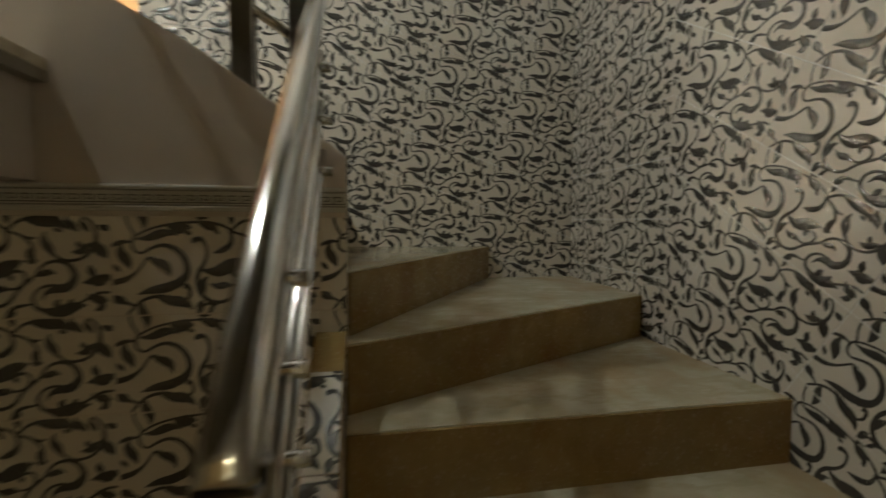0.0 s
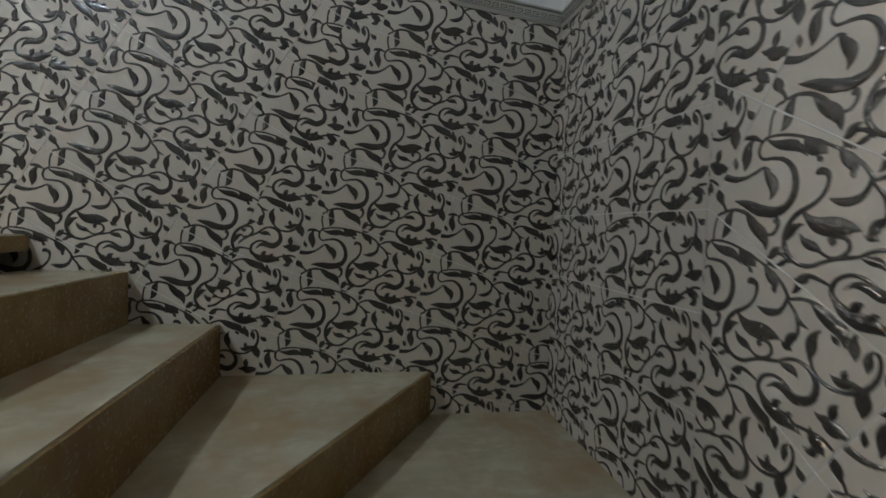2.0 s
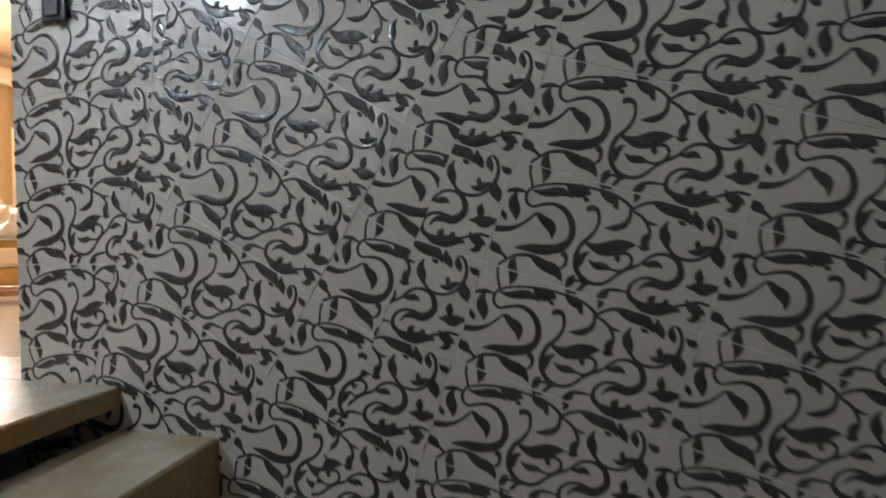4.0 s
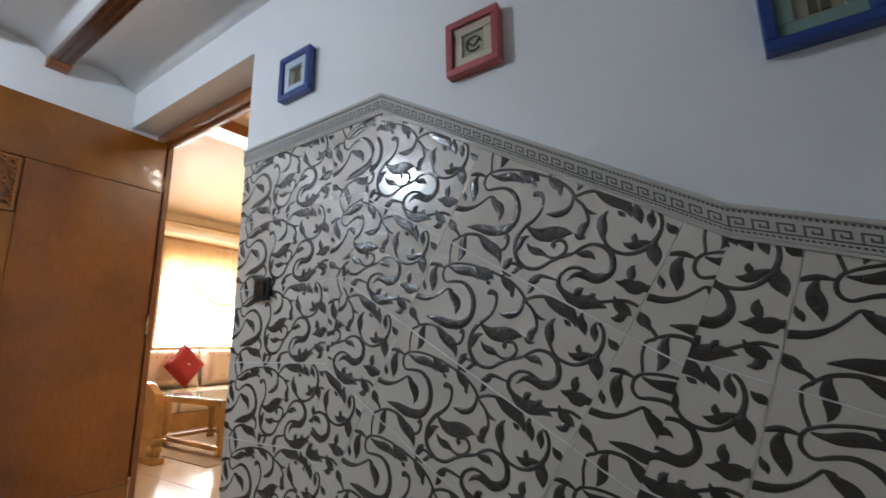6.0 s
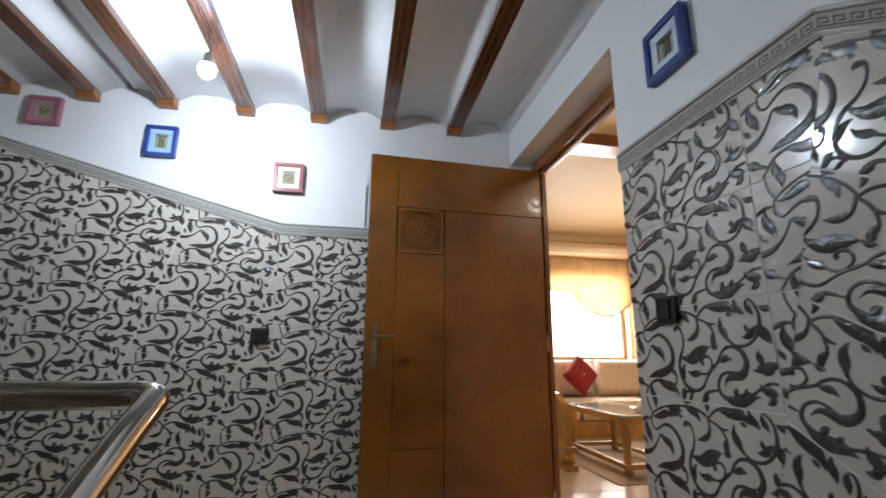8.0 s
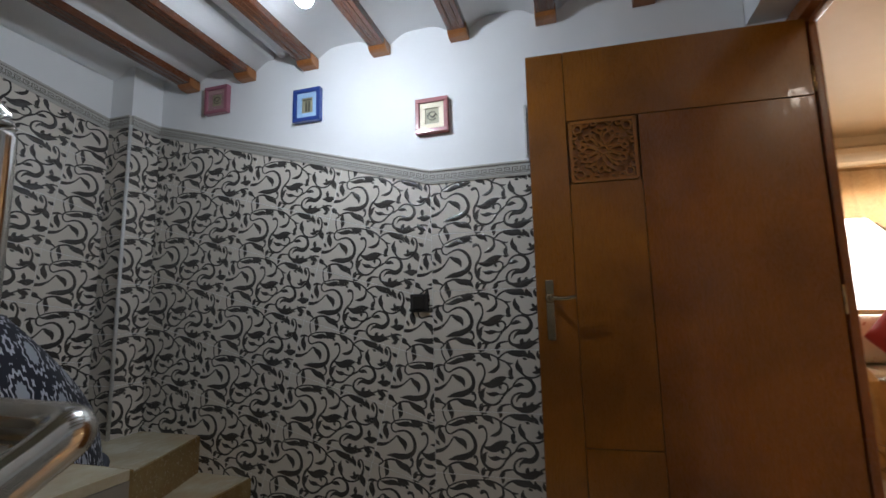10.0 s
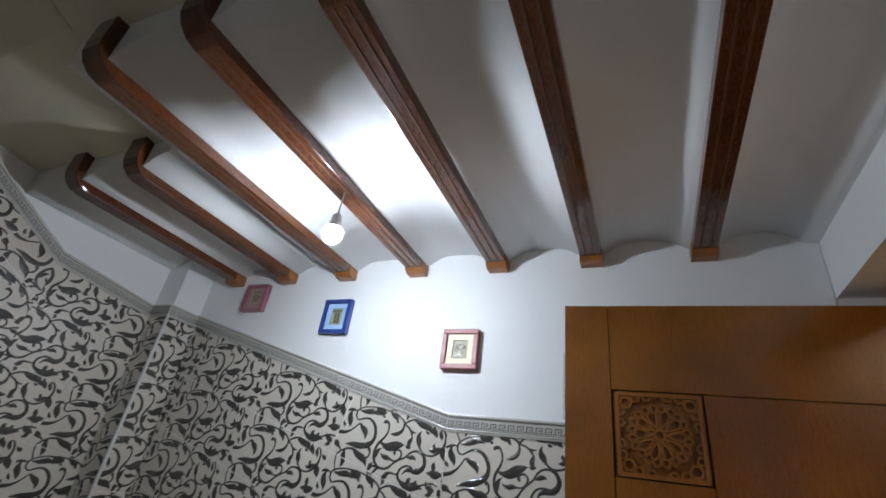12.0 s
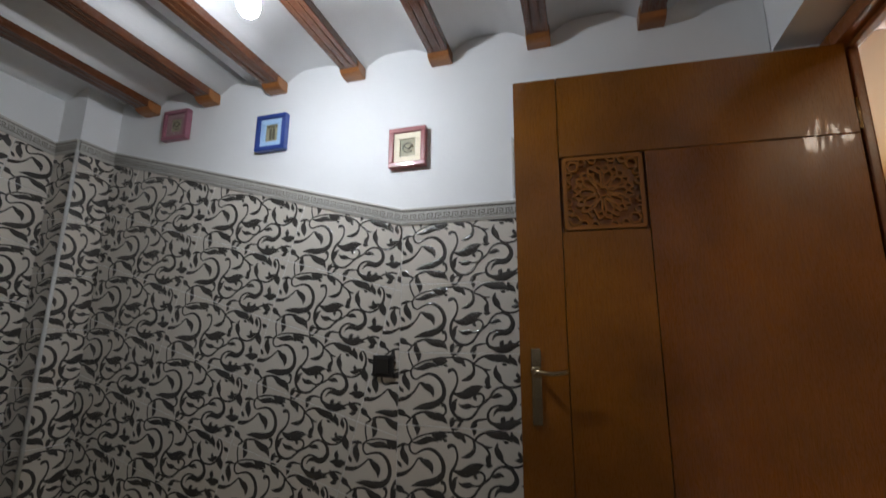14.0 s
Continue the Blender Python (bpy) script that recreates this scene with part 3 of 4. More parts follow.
def lay_tiles(wall, axes, zone, angle, origin):
    """Lay tiles over a convex zone (wall axes), turned by an angle, with a tile corner at origin."""
    zone = zone if ccw(zone) else zone[::-1]
    turn = Matrix.Rotation(radians(angle), 2)
    back = turn.transposed()
    local = [tuple(back @ (Vector(p) - Vector(origin))) for p in zone]
    us, vs = [p[0] for p in local], [p[1] for p in local]
    for i in range(math.floor(min(us) / TW), math.ceil(max(us) / TW)):
        for j in range(math.floor(min(vs) / TH), math.ceil(max(vs) / TH)):
            cell = [(p[0] - i * TW, p[1] - j * TH) for p in local]
            corners = [(0, 0), (TW, 0), (TW, TH), (0, TH)]
            left = area(clip(corners, cell)) if len(clip(corners, cell)) > 2 else 0
            if left < 3e-4:
                continue
            me = WHOLE if left > 0.9999 * TW * TH else tile_mesh(cell)
            if me is None:
                continue
            ob = new("tile", me)
            ob.parent = wall
            at = Vector(origin) + turn @ Vector((i * TW, j * TH))
            ob.matrix_world = axes @ Matrix.Translation((at.x, at.y, 0.0)) @ Matrix.Rotation(radians(angle), 4, "Z")


AX_R = wall_matrix((0, 0, 0), (1, 0, 0), (0, -1, 0))
AX_B = wall_matrix((0, 0, 0), (0, 1, 0), (1, 0, 0))
AX_E = wall_matrix((XE, 0, 0), (0, -1, 0), (-1, 0, 0))
AX_C = wall_matrix((0, YC, 0), (-1, 0, 0), (0, 1, 0))
AX_CF = wall_matrix((0, -2.998, 0), (-1, 0, 0), (0, 1, 0))
AX_CS = wall_matrix((0.183, 0, 0), (0, 1, 0), (1, 0, 0))
AX_S = wall_matrix((0, -1.36, 0), (1, 0, 0), (0, -1, 0))
AX_SE = wall_matrix((2.25, 0, 0), (0, 1, 0), (1, 0, 0))
BAND = 0.066
K1, K2, K3, KE = (1.904, 1.712), (2.766, 1.183), (3.12, 1.064), (XE, 1.02)
KB, KBC = (-1.345, 1.708), (-2.998, 2.158)
KC0, KC1 = (-0.183, 2.147), (-0.715, 2.216)

lay_tiles(wall_r, AX_R, [(JAMB, -0.3), (1.351, -0.3), (K1[0], K1[1] - BAND), (JAMB, K1[1] - BAND)], 0, (JAMB, 1.142))
lay_tiles(wall_r, AX_R, [(1.351, -0.3), (1.85, -0.95), (K2[0], K2[1] - BAND), (K1[0], K1[1] - BAND)], -31.0, (1.988, 0.99))
lay_tiles(wall_r, AX_R, [(1.85, -0.95), (K3[0], -0.95), (K3[0], K3[1] - BAND), (K2[0], K2[1] - BAND)], -18.4, (2.797, 0.858))
lay_tiles(wall_r, AX_R, [(K3[0], -0.95), (XE, -0.95), (XE, KE[1] - BAND), (K3[0], K3[1] - BAND)], -18.4, (2.797, 0.858))
lay_tiles(wall_b, AX_B, [(KB[0], -0.1), (-0.82, -0.1), (-0.82, KB[1] - BAND), (KB[0], KB[1] - BAND)], 0, (KB[0], 1.142))
lay_tiles(wall_b, AX_B, [(KBC[0], -0.1), (KB[0], -0.1), (KB[0], KB[1] - BAND), (KBC[0], KBC[1] - BAND)], -15.2, (-1.943, 1.27))
SEAM = 0.915             # where the tiles begin to follow the lower flight
lay_tiles(wall_e, AX_E, [(0, -1.95), (SEAM, -1.95), (SEAM, KE[1] - BAND), (0, KE[1] - BAND)], 0, (0.91, 0.138))
lay_tiles(wall_e, AX_E, [(SEAM, -1.95), (2.9, -1.95), (2.9, KE[1] - BAND), (SEAM, KE[1] - BAND)], -32, (SEAM, 0.138))
AX_K = Matrix(((1, 0, 0, 2.165), (0, 0.8348, -0.5505, -2.9), (0, 0.5505, 0.8348, -1.682), (0, 0, 0, 1)))   # along the sloping curb
lay_tiles(column, AX_CF, [(-0.183, 0.3), (0, 0.3), (0, 2.15 - BAND), (-0.183, 2.15 - BAND)], 0, (-0.3, 0.45))
lay_tiles(column, AX_CS, [(YC, 0.3), (-2.998, 0.3), (-2.998, 2.15 - BAND), (YC, 2.15 - BAND)], 0, (YC, 0.45))
lay_tiles(wall_c, AX_C, [(KC1[0], 0.3), (KC0[0], 0.3), (KC0[0], KC0[1] - BAND), (KC1[0], KC1[1] - BAND)], -8, (KC0[0] - 0.2, 1.9))
lay_tiles(wall_c, AX_C, [(-2.4, 0.9), (-1.6, 0.3), (KC1[0], 0.3), (KC1[0], KC1[1] - BAND), (-2.4, KC1[1] - BAND + 0.6 * 1.685)], -31, (-1.1, 1.9))
lay_tiles(spandrel, AX_S, [(0, -1.93), (2.25, -1.93), (2.25, -0.385), (0, -0.385)], 0, (0.1, -0.645))
lay_tiles(spandrel, AX_SE, [(-1.36, -1.3), (-1.25, -1.3), (-1.25, -0.2), (-1.36, -0.225)], 0, (-1.5, -0.645))

# ---- border with a key pattern along the top of the tiles ----
M_KEY = simple("border_key_brown", (0.15, 0.135, 0.115), 0.25, 0, 80, 0.2, 0.05)
KEY = [  # strokes of one key in a 10 x 6 grid: x0, x1, y0, y1
    (0, 1.1, 0, 6), (0, 7.3, 5.0, 6), (6.2, 7.3, 1.7, 6), (2.9, 7.3, 1.7, 2.7), (2.9, 3.9, 1.7, 3.8), (0, 10, -0.4, 0.5)]


def border(wall, axes, a, b):
    """A border from a to b (wall axes, its upper edge): glazed strip, rounded top bead, thin lower bead and keys."""
    a, b = Vector(a), Vector(b)
    d = (b - a).normalized()
    length = (b - a).length

    def strip(name, top, low, out, mat, parent, bev=0.002):
        pts = [(a.x, a.y - low), (b.x, b.y - low), (b.x, b.y - top), (a.x, a.y - top)]
        ob = part(name, prism_bm(pts, 0.0, out, "z", bev), mat, parent)
        ob.matrix_world = axes
        return ob

    band = strip("border", 0.004, BAND + 0.002, 0.009, M_BORDER, wall)
    strip("bead", 0.0, 0.011, 0.015, M_BORDER, wall, 0.004)
    strip("bead", 0.055, 0.061, 0.0125, M_BORDER, wall, 0.002)
    unit = 0.0034
    count = max(1, int(length / (10 * unit)))
    verts, faces = [], []

    def mark(t0, t1, low, high, out):
        base = len(verts)
        for t, y in ((t0, low), (t1, low), (t1, high), (t0, high)):
            p = a + d * t
            verts.append((p.x, p.y + y, out))
        faces.append((base, base + 1, base + 2, base + 3))

    step = length / count
    for k in range(count):
        for x0, x1, y0, y1 in KEY:
            mark((k + x0 / 10) * step, (k + x1 / 10) * step, -0.046 + y0 * unit, -0.046 + y1 * unit, 0.0102)
        for h in range(4):               # fine notches beside both beads
            t0 = (k + h / 4) * step
            mark(t0, t0 + 0.16 * step, -0.0165, -0.012, 0.0103)
            mark(t0, t0 + 0.16 * step, -0.0545, -0.0505, 0.0103)
    me = bpy.data.meshes.new("key_pattern")
    me.from_pydata(verts, [], faces)
    me.materials.append(M_KEY)
    ob = new("key_pattern", me)
    ob.parent = band
    ob.matrix_world = axes
    return band


border(wall_r, AX_R, (JAMB, K1[1]), K1)
border(wall_r, AX_R, K1, K2)
border(wall_r, AX_R, K2, K3)
border(wall_r, AX_R, K3, KE)
border(wall_b, AX_B, KB, (-0.82, 1.706))
border(wall_b, AX_B, KBC, KB)
border(wall_e, AX_E, (0, KE[1]), (2.9, KE[1]))
border(column, AX_CF, (-0.183, 2.15), (0, 2.15))
border(column, AX_CS, (YC, 2.15), (-2.998, 2.15))
border(wall_c, AX_C, KC1, KC0)
border(wall_c, AX_C, (-2.4, KC1[1] + 0.6 * 1.685), KC1)
border(spandrel, AX_S, (0, -0.305), (2.25, -0.305))
M_BEAD = simple("white_corner_bead", (0.7, 0.69, 0.66), 0.25)
part("corner_bead", tube_bm([(0.19, -2.991, 0.4), (0.19, -2.991, 2.09)], 0.009, 8, round_line=False), M_BEAD, column)
part("edge_strip", box_bm(0.0, 0.012, -0.897, -0.89, 1.72, 1.96), M_BEAD, wall_b)

# ---- switches ----
def switch(where, turn, label):
    ob = thing("light_switch", label, "switch", "black light switches", where)
    ob.matrix_world = pose(*where, 0, 0, turn)
    part("plate", box_bm(-0.043, 0.043, -0.013, 0.0, -0.041, 0.041, 0.005), M_BLACK, ob)
    part("rocker", box_bm(-0.026, 0.026, -0.019, -0.012, -0.027, 0.027, 0.003), simple("glossy_black_rocker", (0.03, 0.028, 0.027), 0.15), ob)
    return ob


switch((0.006, -1.405, 1.09), 90, "square black light switch on patterned wall tiles")
switch((1.35, -0.006, 1.135), 0, "square black light switch on tiles beside the doorway")

# ---- pictures ----
def picture(where, turn, width, height, colour, mount, kind, label):
    """A deep painted frame with a stepped mount and a small relief picture behind glass."""
    ob = thing("picture_frame", label, "picture", "small framed pictures")
    ob.matrix_world = pose(*where, 0, 0, turn)
    w, h, f = width / 2, height / 2, width * 0.13
    mat = simple(kind + "_frame_paint", colour, 0.35, 0, 70, 0.25, 0.15, 0.3)
    part("backing", box_bm(-w + 0.004, w - 0.004, -0.012, 0, -h + 0.004, h - 0.004), simple("picture_back_card", (0.3, 0.26, 0.2), 0.8), ob)
    for name, b in (("rail", (-w, w, h - f, h)), ("rail", (-w, w, -h, -h + f)), ("stile", (-w, -w + f, -h + f, h - f)), ("stile", (w - f, w, -h + f, h - f))):
        part(name, box_bm(b[0], b[1], -0.032, 0.0, b[2], b[3], 0.004), mat, ob)
    g = f * 1.25
    mm = simple(kind + "_mount_card", mount, 0.6, 0, 50, 0.1)
    for b in ((-w + f, w - f, h - f - g, h - f), (-w + f, w - f, -h + f, -h + f + g), (-w + f, -w + f + g, -h + f + g, h - f - g), (w - f - g, w - f, -h + f + g, h - f - g)):
        part("mount", box_bm(b[0], b[1], -0.022, -0.012, b[2], b[3], 0.002), mm, ob)
    pw, ph = w - f - g, h - f - g
    part("picture", box_bm(-pw, pw, -0.0145, -0.012, -ph, ph), simple(kind + "_picture", (0.34, 0.31, 0.2), 0.5, 0, 30, 0.5), ob)
    ink = simple(kind + "_picture_ink", (0.09, 0.08, 0.05), 0.5)
    if kind == "rose":
        part("motif", tube_bm([(0.022 * math.cos(a) * w / 0.08, -0.017, 0.02 * math.sin(a) * w / 0.08) for a in np.linspace(0, 5.6, 10)], 0.0022, 6), ink, ob)
        part("motif", tube_bm([(-0.02, -0.017, 0.012), (0, -0.017, -0.006), (0.02, -0.017, 0.012)], 0.003, 6), ink, ob)
    else:
        for k in (-0.4, 0.1):
            part("motif", box_bm(pw * k, pw * (k + 0.38), -0.0175, -0.0145, -ph * 0.8, ph * 0.55, 0.001), ink, ob)
        part("motif", box_bm(-pw * 0.8, pw * 0.8, -0.0185, -0.0145, ph * 0.65, ph * 0.82, 0.001), ink, ob)
    glass = Nodes(kind + "_picture_glass")
    glass.set(Base_Color=rgb(1, 1, 1), Roughness=0.03, Transmission_Weight=1.0, IOR=1.1)
    pane = part("glass", box_bm(-w + f, w - f, -0.0255, -0.0245, -h + f, h - f), glass.mat, ob)
    pane.visible_shadow = False
    return ob


ROSE, BLUE = (0.36, 0.1, 0.1), (0.02, 0.055, 0.26)
picture((0.0, -1.325, 1.97), 90, 0.162, 0.172, ROSE, (0.75, 0.66, 0.5), "rose", "small rose-red framed picture with cream mount")
picture((0.0, -2.005, 2.128), 90, 0.16, 0.178, BLUE, (0.3, 0.46, 0.66), "blue", "small bright blue framed picture with pale mount")
picture((0.0, -2.585, 2.248), 90, 0.155, 0.16, (0.33, 0.12, 0.16), (0.33, 0.2, 0.2), "rose", "small dull pink framed picture near the corner")
picture((1.48, 0.0, 1.932), 0, 0.175, 0.178, BLUE, (0.5, 0.58, 0.66), "blue", "small blue framed picture above the tile border")
picture((2.245, 0.0, 1.738), 0, 0.165, 0.165, (0.42, 0.07, 0.07), (0.5, 0.4, 0.3), "rose", "small red framed picture above the tile border")
picture((2.95, 0.0, 1.53), 0, 0.17, 0.17, BLUE, (0.2, 0.3, 0.25), "blue", "small blue framed picture above the tile border")

# ---- bare bulb ----
bulb = thing("pendant_bulb", "bare white light bulb hanging from a beam", "light bulb", where=(0.685, -1.585, 2.175))
glow = Nodes("bulb_glow")
glow.set(Base_Color=rgb(0.9, 0.9, 0.9), Emission_Color=rgb(0.8, 0.91, 1.0), Emission_Strength=335.0)
prof_b = [(0.004, -0.036), (0.02, -0.031), (0.03, -0.019), (0.034, -0.002), (0.0335, 0.009), (0.031, 0.017)]
part("globe", lathe_bm(prof_b, (0, 0, 0)), glow.mat, bulb, "glowing white bulb")
part("socket", lathe_bm([(0.0308, 0.0175), (0.03, 0.021), (0.026, 0.032), (0.018, 0.046), (0.017, 0.072), (0.008, 0.083)], (0, 0, 0)), simple("white_socket_plastic", (0.75, 0.74, 0.7), 0.4), bulb)
part("cord", tube_bm([(0, 0, 0.08), (0.002, 0.003, 0.115), (0, 0.004, 0.18)], 0.003, 8), simple("grey_cord", (0.4, 0.4, 0.38), 0.6), bulb)

# ---- steel railing ----
rail = thing("stair_railing", "polished stainless steel stair railing with thin rods", "railing")
part("handrail", tube_bm([(2.16, -1.305, 0.53), (2.0, -1.302, 0.64), (1.8, -1.295, 0.775), (1.66, -1.285, 0.868), (1.6, -1.28, 0.905), (1.572, -1.282, 0.922), (1.56, -1.31, 0.927), (1.558, -1.36, 0.927), (1.54, -1.6, 0.927), (1.5, -1.84, 0.927)], 0.027, 20), M_STEEL, rail)
part("handrail", tube_bm([(2.19, -2.3, -0.6), (2.19, -2.26, -0.55), (2.19, -2.06, -0.36), (2.19, -1.7, -0.05), (2.19, -1.4, 0.2), (2.185, -1.33, 0.26), (2.16, -1.31, 0.3)], 0.024, 20), M_STEEL, rail)
part("handrail", tube_bm([(1.335, -1.9, 0.15), (1.335, -1.9, 0.9), (1.335, -1.9, 1.39), (1.34, -1.902, 1.47), (1.365, -1.91, 1.515), (1.435, -1.92, 1.56), (1.7, -1.93, 1.71), (2.4, -1.93, 2.12)], 0.029, 20), M_STEEL, rail)


def post(x, y, z0, z1):
    for s in (-0.024, 0.024):
        part("post", box_bm(x - 0.028, x + 0.028, y + s - 0.008, y + s + 0.008, z0, z1, 0.002), M_STEEL, rail)
    part("foot_plate", box_bm(x - 0.035, x + 0.035, y - 0.04, y + 0.04, z0 - 0.002, z0 + 0.008, 0.002), M_STEEL, rail)


post(2.13, -1.305, -0.14, 0.53)
post(1.98, -1.305, -0.04, 0.64)
post(2.19, -2.28, -1.3, -0.6)
for k, drop in enumerate((0.17, 0.3, 0.43)):
    part("rod", tube_bm([(2.19, -2.27, -0.56 - drop), (2.19, -2.06, -0.36 - drop), (2.19, -1.38, 0.22 - drop)], 0.009, 10), M_STEEL, rail)
    part("peg", tube_bm([(2.16, -1.45, 0.16 - drop), (2.22, -1.45, 0.16 - drop)], 0.013, 10, round_line=False), M_STEEL, rail)
    part("peg", tube_bm([(2.16, -2.0, -0.305 - drop), (2.22, -2.0, -0.305 - drop)], 0.013, 10, round_line=False), M_STEEL, rail)
part("rod", tube_bm([(2.1, -1.225, 0.4), (1.85, -1.222, 0.57), (1.64, -1.22, 0.715), (1.605, -1.222, 0.73), (1.59, -1.26, 0.735), (1.585, -1.4, 0.735), (1.53, -1.86, 0.735)], 0.015, 12), M_STEEL, rail)
for x, z in ((2.06, 0.427), (1.98, 0.482)):
    part("peg", tube_bm([(x, -1.31, z), (x, -1.225, z)], 0.011, 10, round_line=False), M_STEEL, rail)
for k, drop in enumerate((0.27, 0.45)):
    part("rod", tube_bm([(2.1, -1.3, 0.57 - drop), (1.6, -1.29, 0.905 - drop)], 0.014, 10, round_line=False), M_STEEL, rail)
    part("rod", tube_bm([(1.58, -1.3, 0.92 - drop), (1.5, -1.84, 0.92 - drop)], 0.014, 10, round_line=False), M_STEEL, rail)
curb = setting("wall_stair_curb", prism_bm([(-2.9, -1.93), (-1.37, -1.93), (-1.37, -0.72), (-1.5, -0.78), (-2.9, -1.7)], 2.17, 2.246, "x", 0.004), M_PINK, "low plaster curb beside the lower stairs")
coping = part("coping", prism_bm([(-2.9, -1.7), (-1.5, -0.78), (-1.37, -0.72), (-1.37, -0.705), (-1.505, -0.765), (-2.9, -1.685)], 2.165, 2.25, "x"), M_RISER, curb)
lay_tiles(coping, AX_K, [(0.004, 0.0), (0.08, 0.0), (0.08, 1.66), (0.004, 1.66)], 0, (-0.15, 0.1))


# ---- the sitting room beyond the door ----
RX0, RX1, RY1, RZ = -3.75, 2.2, 4.3, 2.8
WY0, WY1, WZ0, WZ1 = 1.85, 3.15, 0.92, 2.25
M_RFLOOR = glazed("white_floor_tile", (0.68, 0.6, 0.5), 0.12, 0.65)
setting("wall_room_window_low", box_bm(RX0 - 0.2, RX0, THICK, RY1, 0, WZ0), M_ROOM)
setting("wall_room_window_high", box_bm(RX0 - 0.2, RX0, THICK, RY1, WZ1, RZ), M_ROOM)
setting("wall_room_window_side", box_bm(RX0 - 0.2, RX0, THICK, WY0, WZ0, WZ1), M_ROOM)
setting("wall_room_window_far", box_bm(RX0 - 0.2, RX0, WY1, RY1, WZ0, WZ1), M_ROOM)
setting("wall_room_north", box_bm(RX0 - 0.2, RX1, RY1, RY1 + 0.2, 0, RZ), M_ROOM, "peach plaster sitting room wall")
setting("wall_room_east", box_bm(RX1, RX1 + 0.2, THICK, RY1 + 0.2, 0, RZ), M_ROOM)
setting("wall_room_south", box_bm(RX0 - 0.2, -WT, 0, THICK, 0, RZ), M_ROOM)
setting("ceiling_room", box_bm(RX0 - 0.2, RX1 + 0.2, THICK, RY1 + 0.2, RZ, RZ + 0.15), M_ROOM, "peach plaster sitting room ceiling")
room_floor = setting("floor_room", box_bm(RX0 - 0.2, RX1 + 0.2, THICK + 0.012, RY1 + 0.2, -0.08, -0.006), M_GROUT, "glossy pale tiled sitting room floor")
window = tagged(new("window_1"), "bright sitting room window with pale wooden frame", "window", kind="structure")
M_WFRAME = varnished("pale_window_wood", (0.5, 0.3, 0.12), (0.36, 0.2, 0.07), (9, 9, 0.8), 0.3, 0.35)
for b in ((WY0, WY1, WZ0, WZ0 + 0.05), (WY0, WY1, WZ1 - 0.05, WZ1), (WY0, WY0 + 0.05, WZ0 + 0.05, WZ1 - 0.05), (WY1 - 0.05, WY1, WZ0 + 0.05, WZ1 - 0.05)):
    part("window_frame", box_bm(RX0 - 0.16, RX0 - 0.11, *b, 0.006), M_WFRAME, window)
part("window_sill", box_bm(RX0 - 0.02, RX0 + 0.05, WY0 - 0.04, WY1 + 0.04, WZ0 - 0.035, WZ0 - 0.002, 0.006), M_WFRAME, window)
bright = Nodes("daylight_backdrop")
bright.set(Base_Color=rgb(0.9, 0.9, 0.9), Emission_Color=rgb(1.0, 0.97, 0.92), Emission_Strength=3.5)
setting("backdrop", box_bm(-5.6, -5.58, 0.0, 5.5, -0.5, 4.0), bright.mat, "bright daylight outside the window")

# sheer swag curtain on a rod
curtain = thing("swag_curtain", "gold sheer swag curtain draped over the window", "curtain")
M_SHEER = Nodes("gold_sheer_cloth")
M_SHEER.set(Base_Color=M_SHEER.ramp(M_SHEER.noise(40, 4, (1, 6, 1)), (0.3, (0.4, 0.26, 0.12)), (0.7, (0.58, 0.42, 0.24))), Roughness=0.8, Transmission_Weight=0.12, Sheen_Weight=0.3)
M_FRINGE = simple("pale_lace", (0.6, 0.5, 0.34), 0.9, 0, 200, 0.4, 0.5)
part("rod", tube_bm([(RX0 + 0.12, 1.6, 2.42), (RX0 + 0.12, 3.45, 2.4)], 0.018, 12, round_line=False), M_WFRAME, curtain)


def drape(y0, y1, top, flat, sag):
    """A straight valance whose lower edge hangs in one deep swag."""
    bm = bmesh.new()
    rows = []
    for i in range(37):
        u = i / 36
        row = []
        for k in range(13):
            v = k / 12
            low = top - flat - sag * max(0.0, math.sin(math.pi * min(1, max(0, (u - 0.28) / 0.62)))) ** 0.8
            x = RX0 + 0.12 + 0.03 * math.sin(9 * v + 5 * u) * v + 0.014 * math.sin(43 * u)
            row.append(bm.verts.new((x, y0 + (y1 - y0) * u, top + (low - top) * v)))
        rows.append(row)
    for a, b in zip(rows, rows[1:]):
        for k in range(12):
            bm.faces.new((a[k], a[k + 1], b[k + 1], b[k])).smooth = True
    bmesh.ops.solidify(bm, geom=bm.faces[:], thickness=0.004)
    return bm


part("swag", drape(1.7, 3.4, 2.42, 0.52, 0.34), M_SHEER.mat, curtain)
part("lace_edge", tube_bm([(RX0 + 0.15, 1.7 + 1.7 * u, 2.42 - 0.52 - 0.34 * math.sin(math.pi * (u - 0.28) / 0.62) ** 0.8 - 0.012) for u in np.linspace(0.3, 0.88, 12)], 0.014, 8), M_FRINGE, curtain, "pale lace edging")
for y in (3.2, 1.72):
    part("tail", tube_bm([(RX0 + 0.13, y, 2.4), (RX0 + 0.14, y + 0.02, 1.9), (RX0 + 0.13, y + 0.03, 1.3), (RX0 + 0.13, y + 0.02, 0.95)], 0.09, 14, flat=0.35), M_SHEER.mat, curtain)
cornice = setting("trim_cornice", prism_bm([(RX0, 2.48), (RX0 + 0.1, 2.5), (RX0 + 0.16, 2.58), (RX0 + 0.16, 2.63), (RX0 + 0.06, 2.68), (RX0, 2.68)], THICK, RY1, "y"), M_ROOM, "moulded plaster cornice above the curtain")
room_beam = thing("ceiling_timber", "pale brown timber across the sitting room ceiling", "beam")
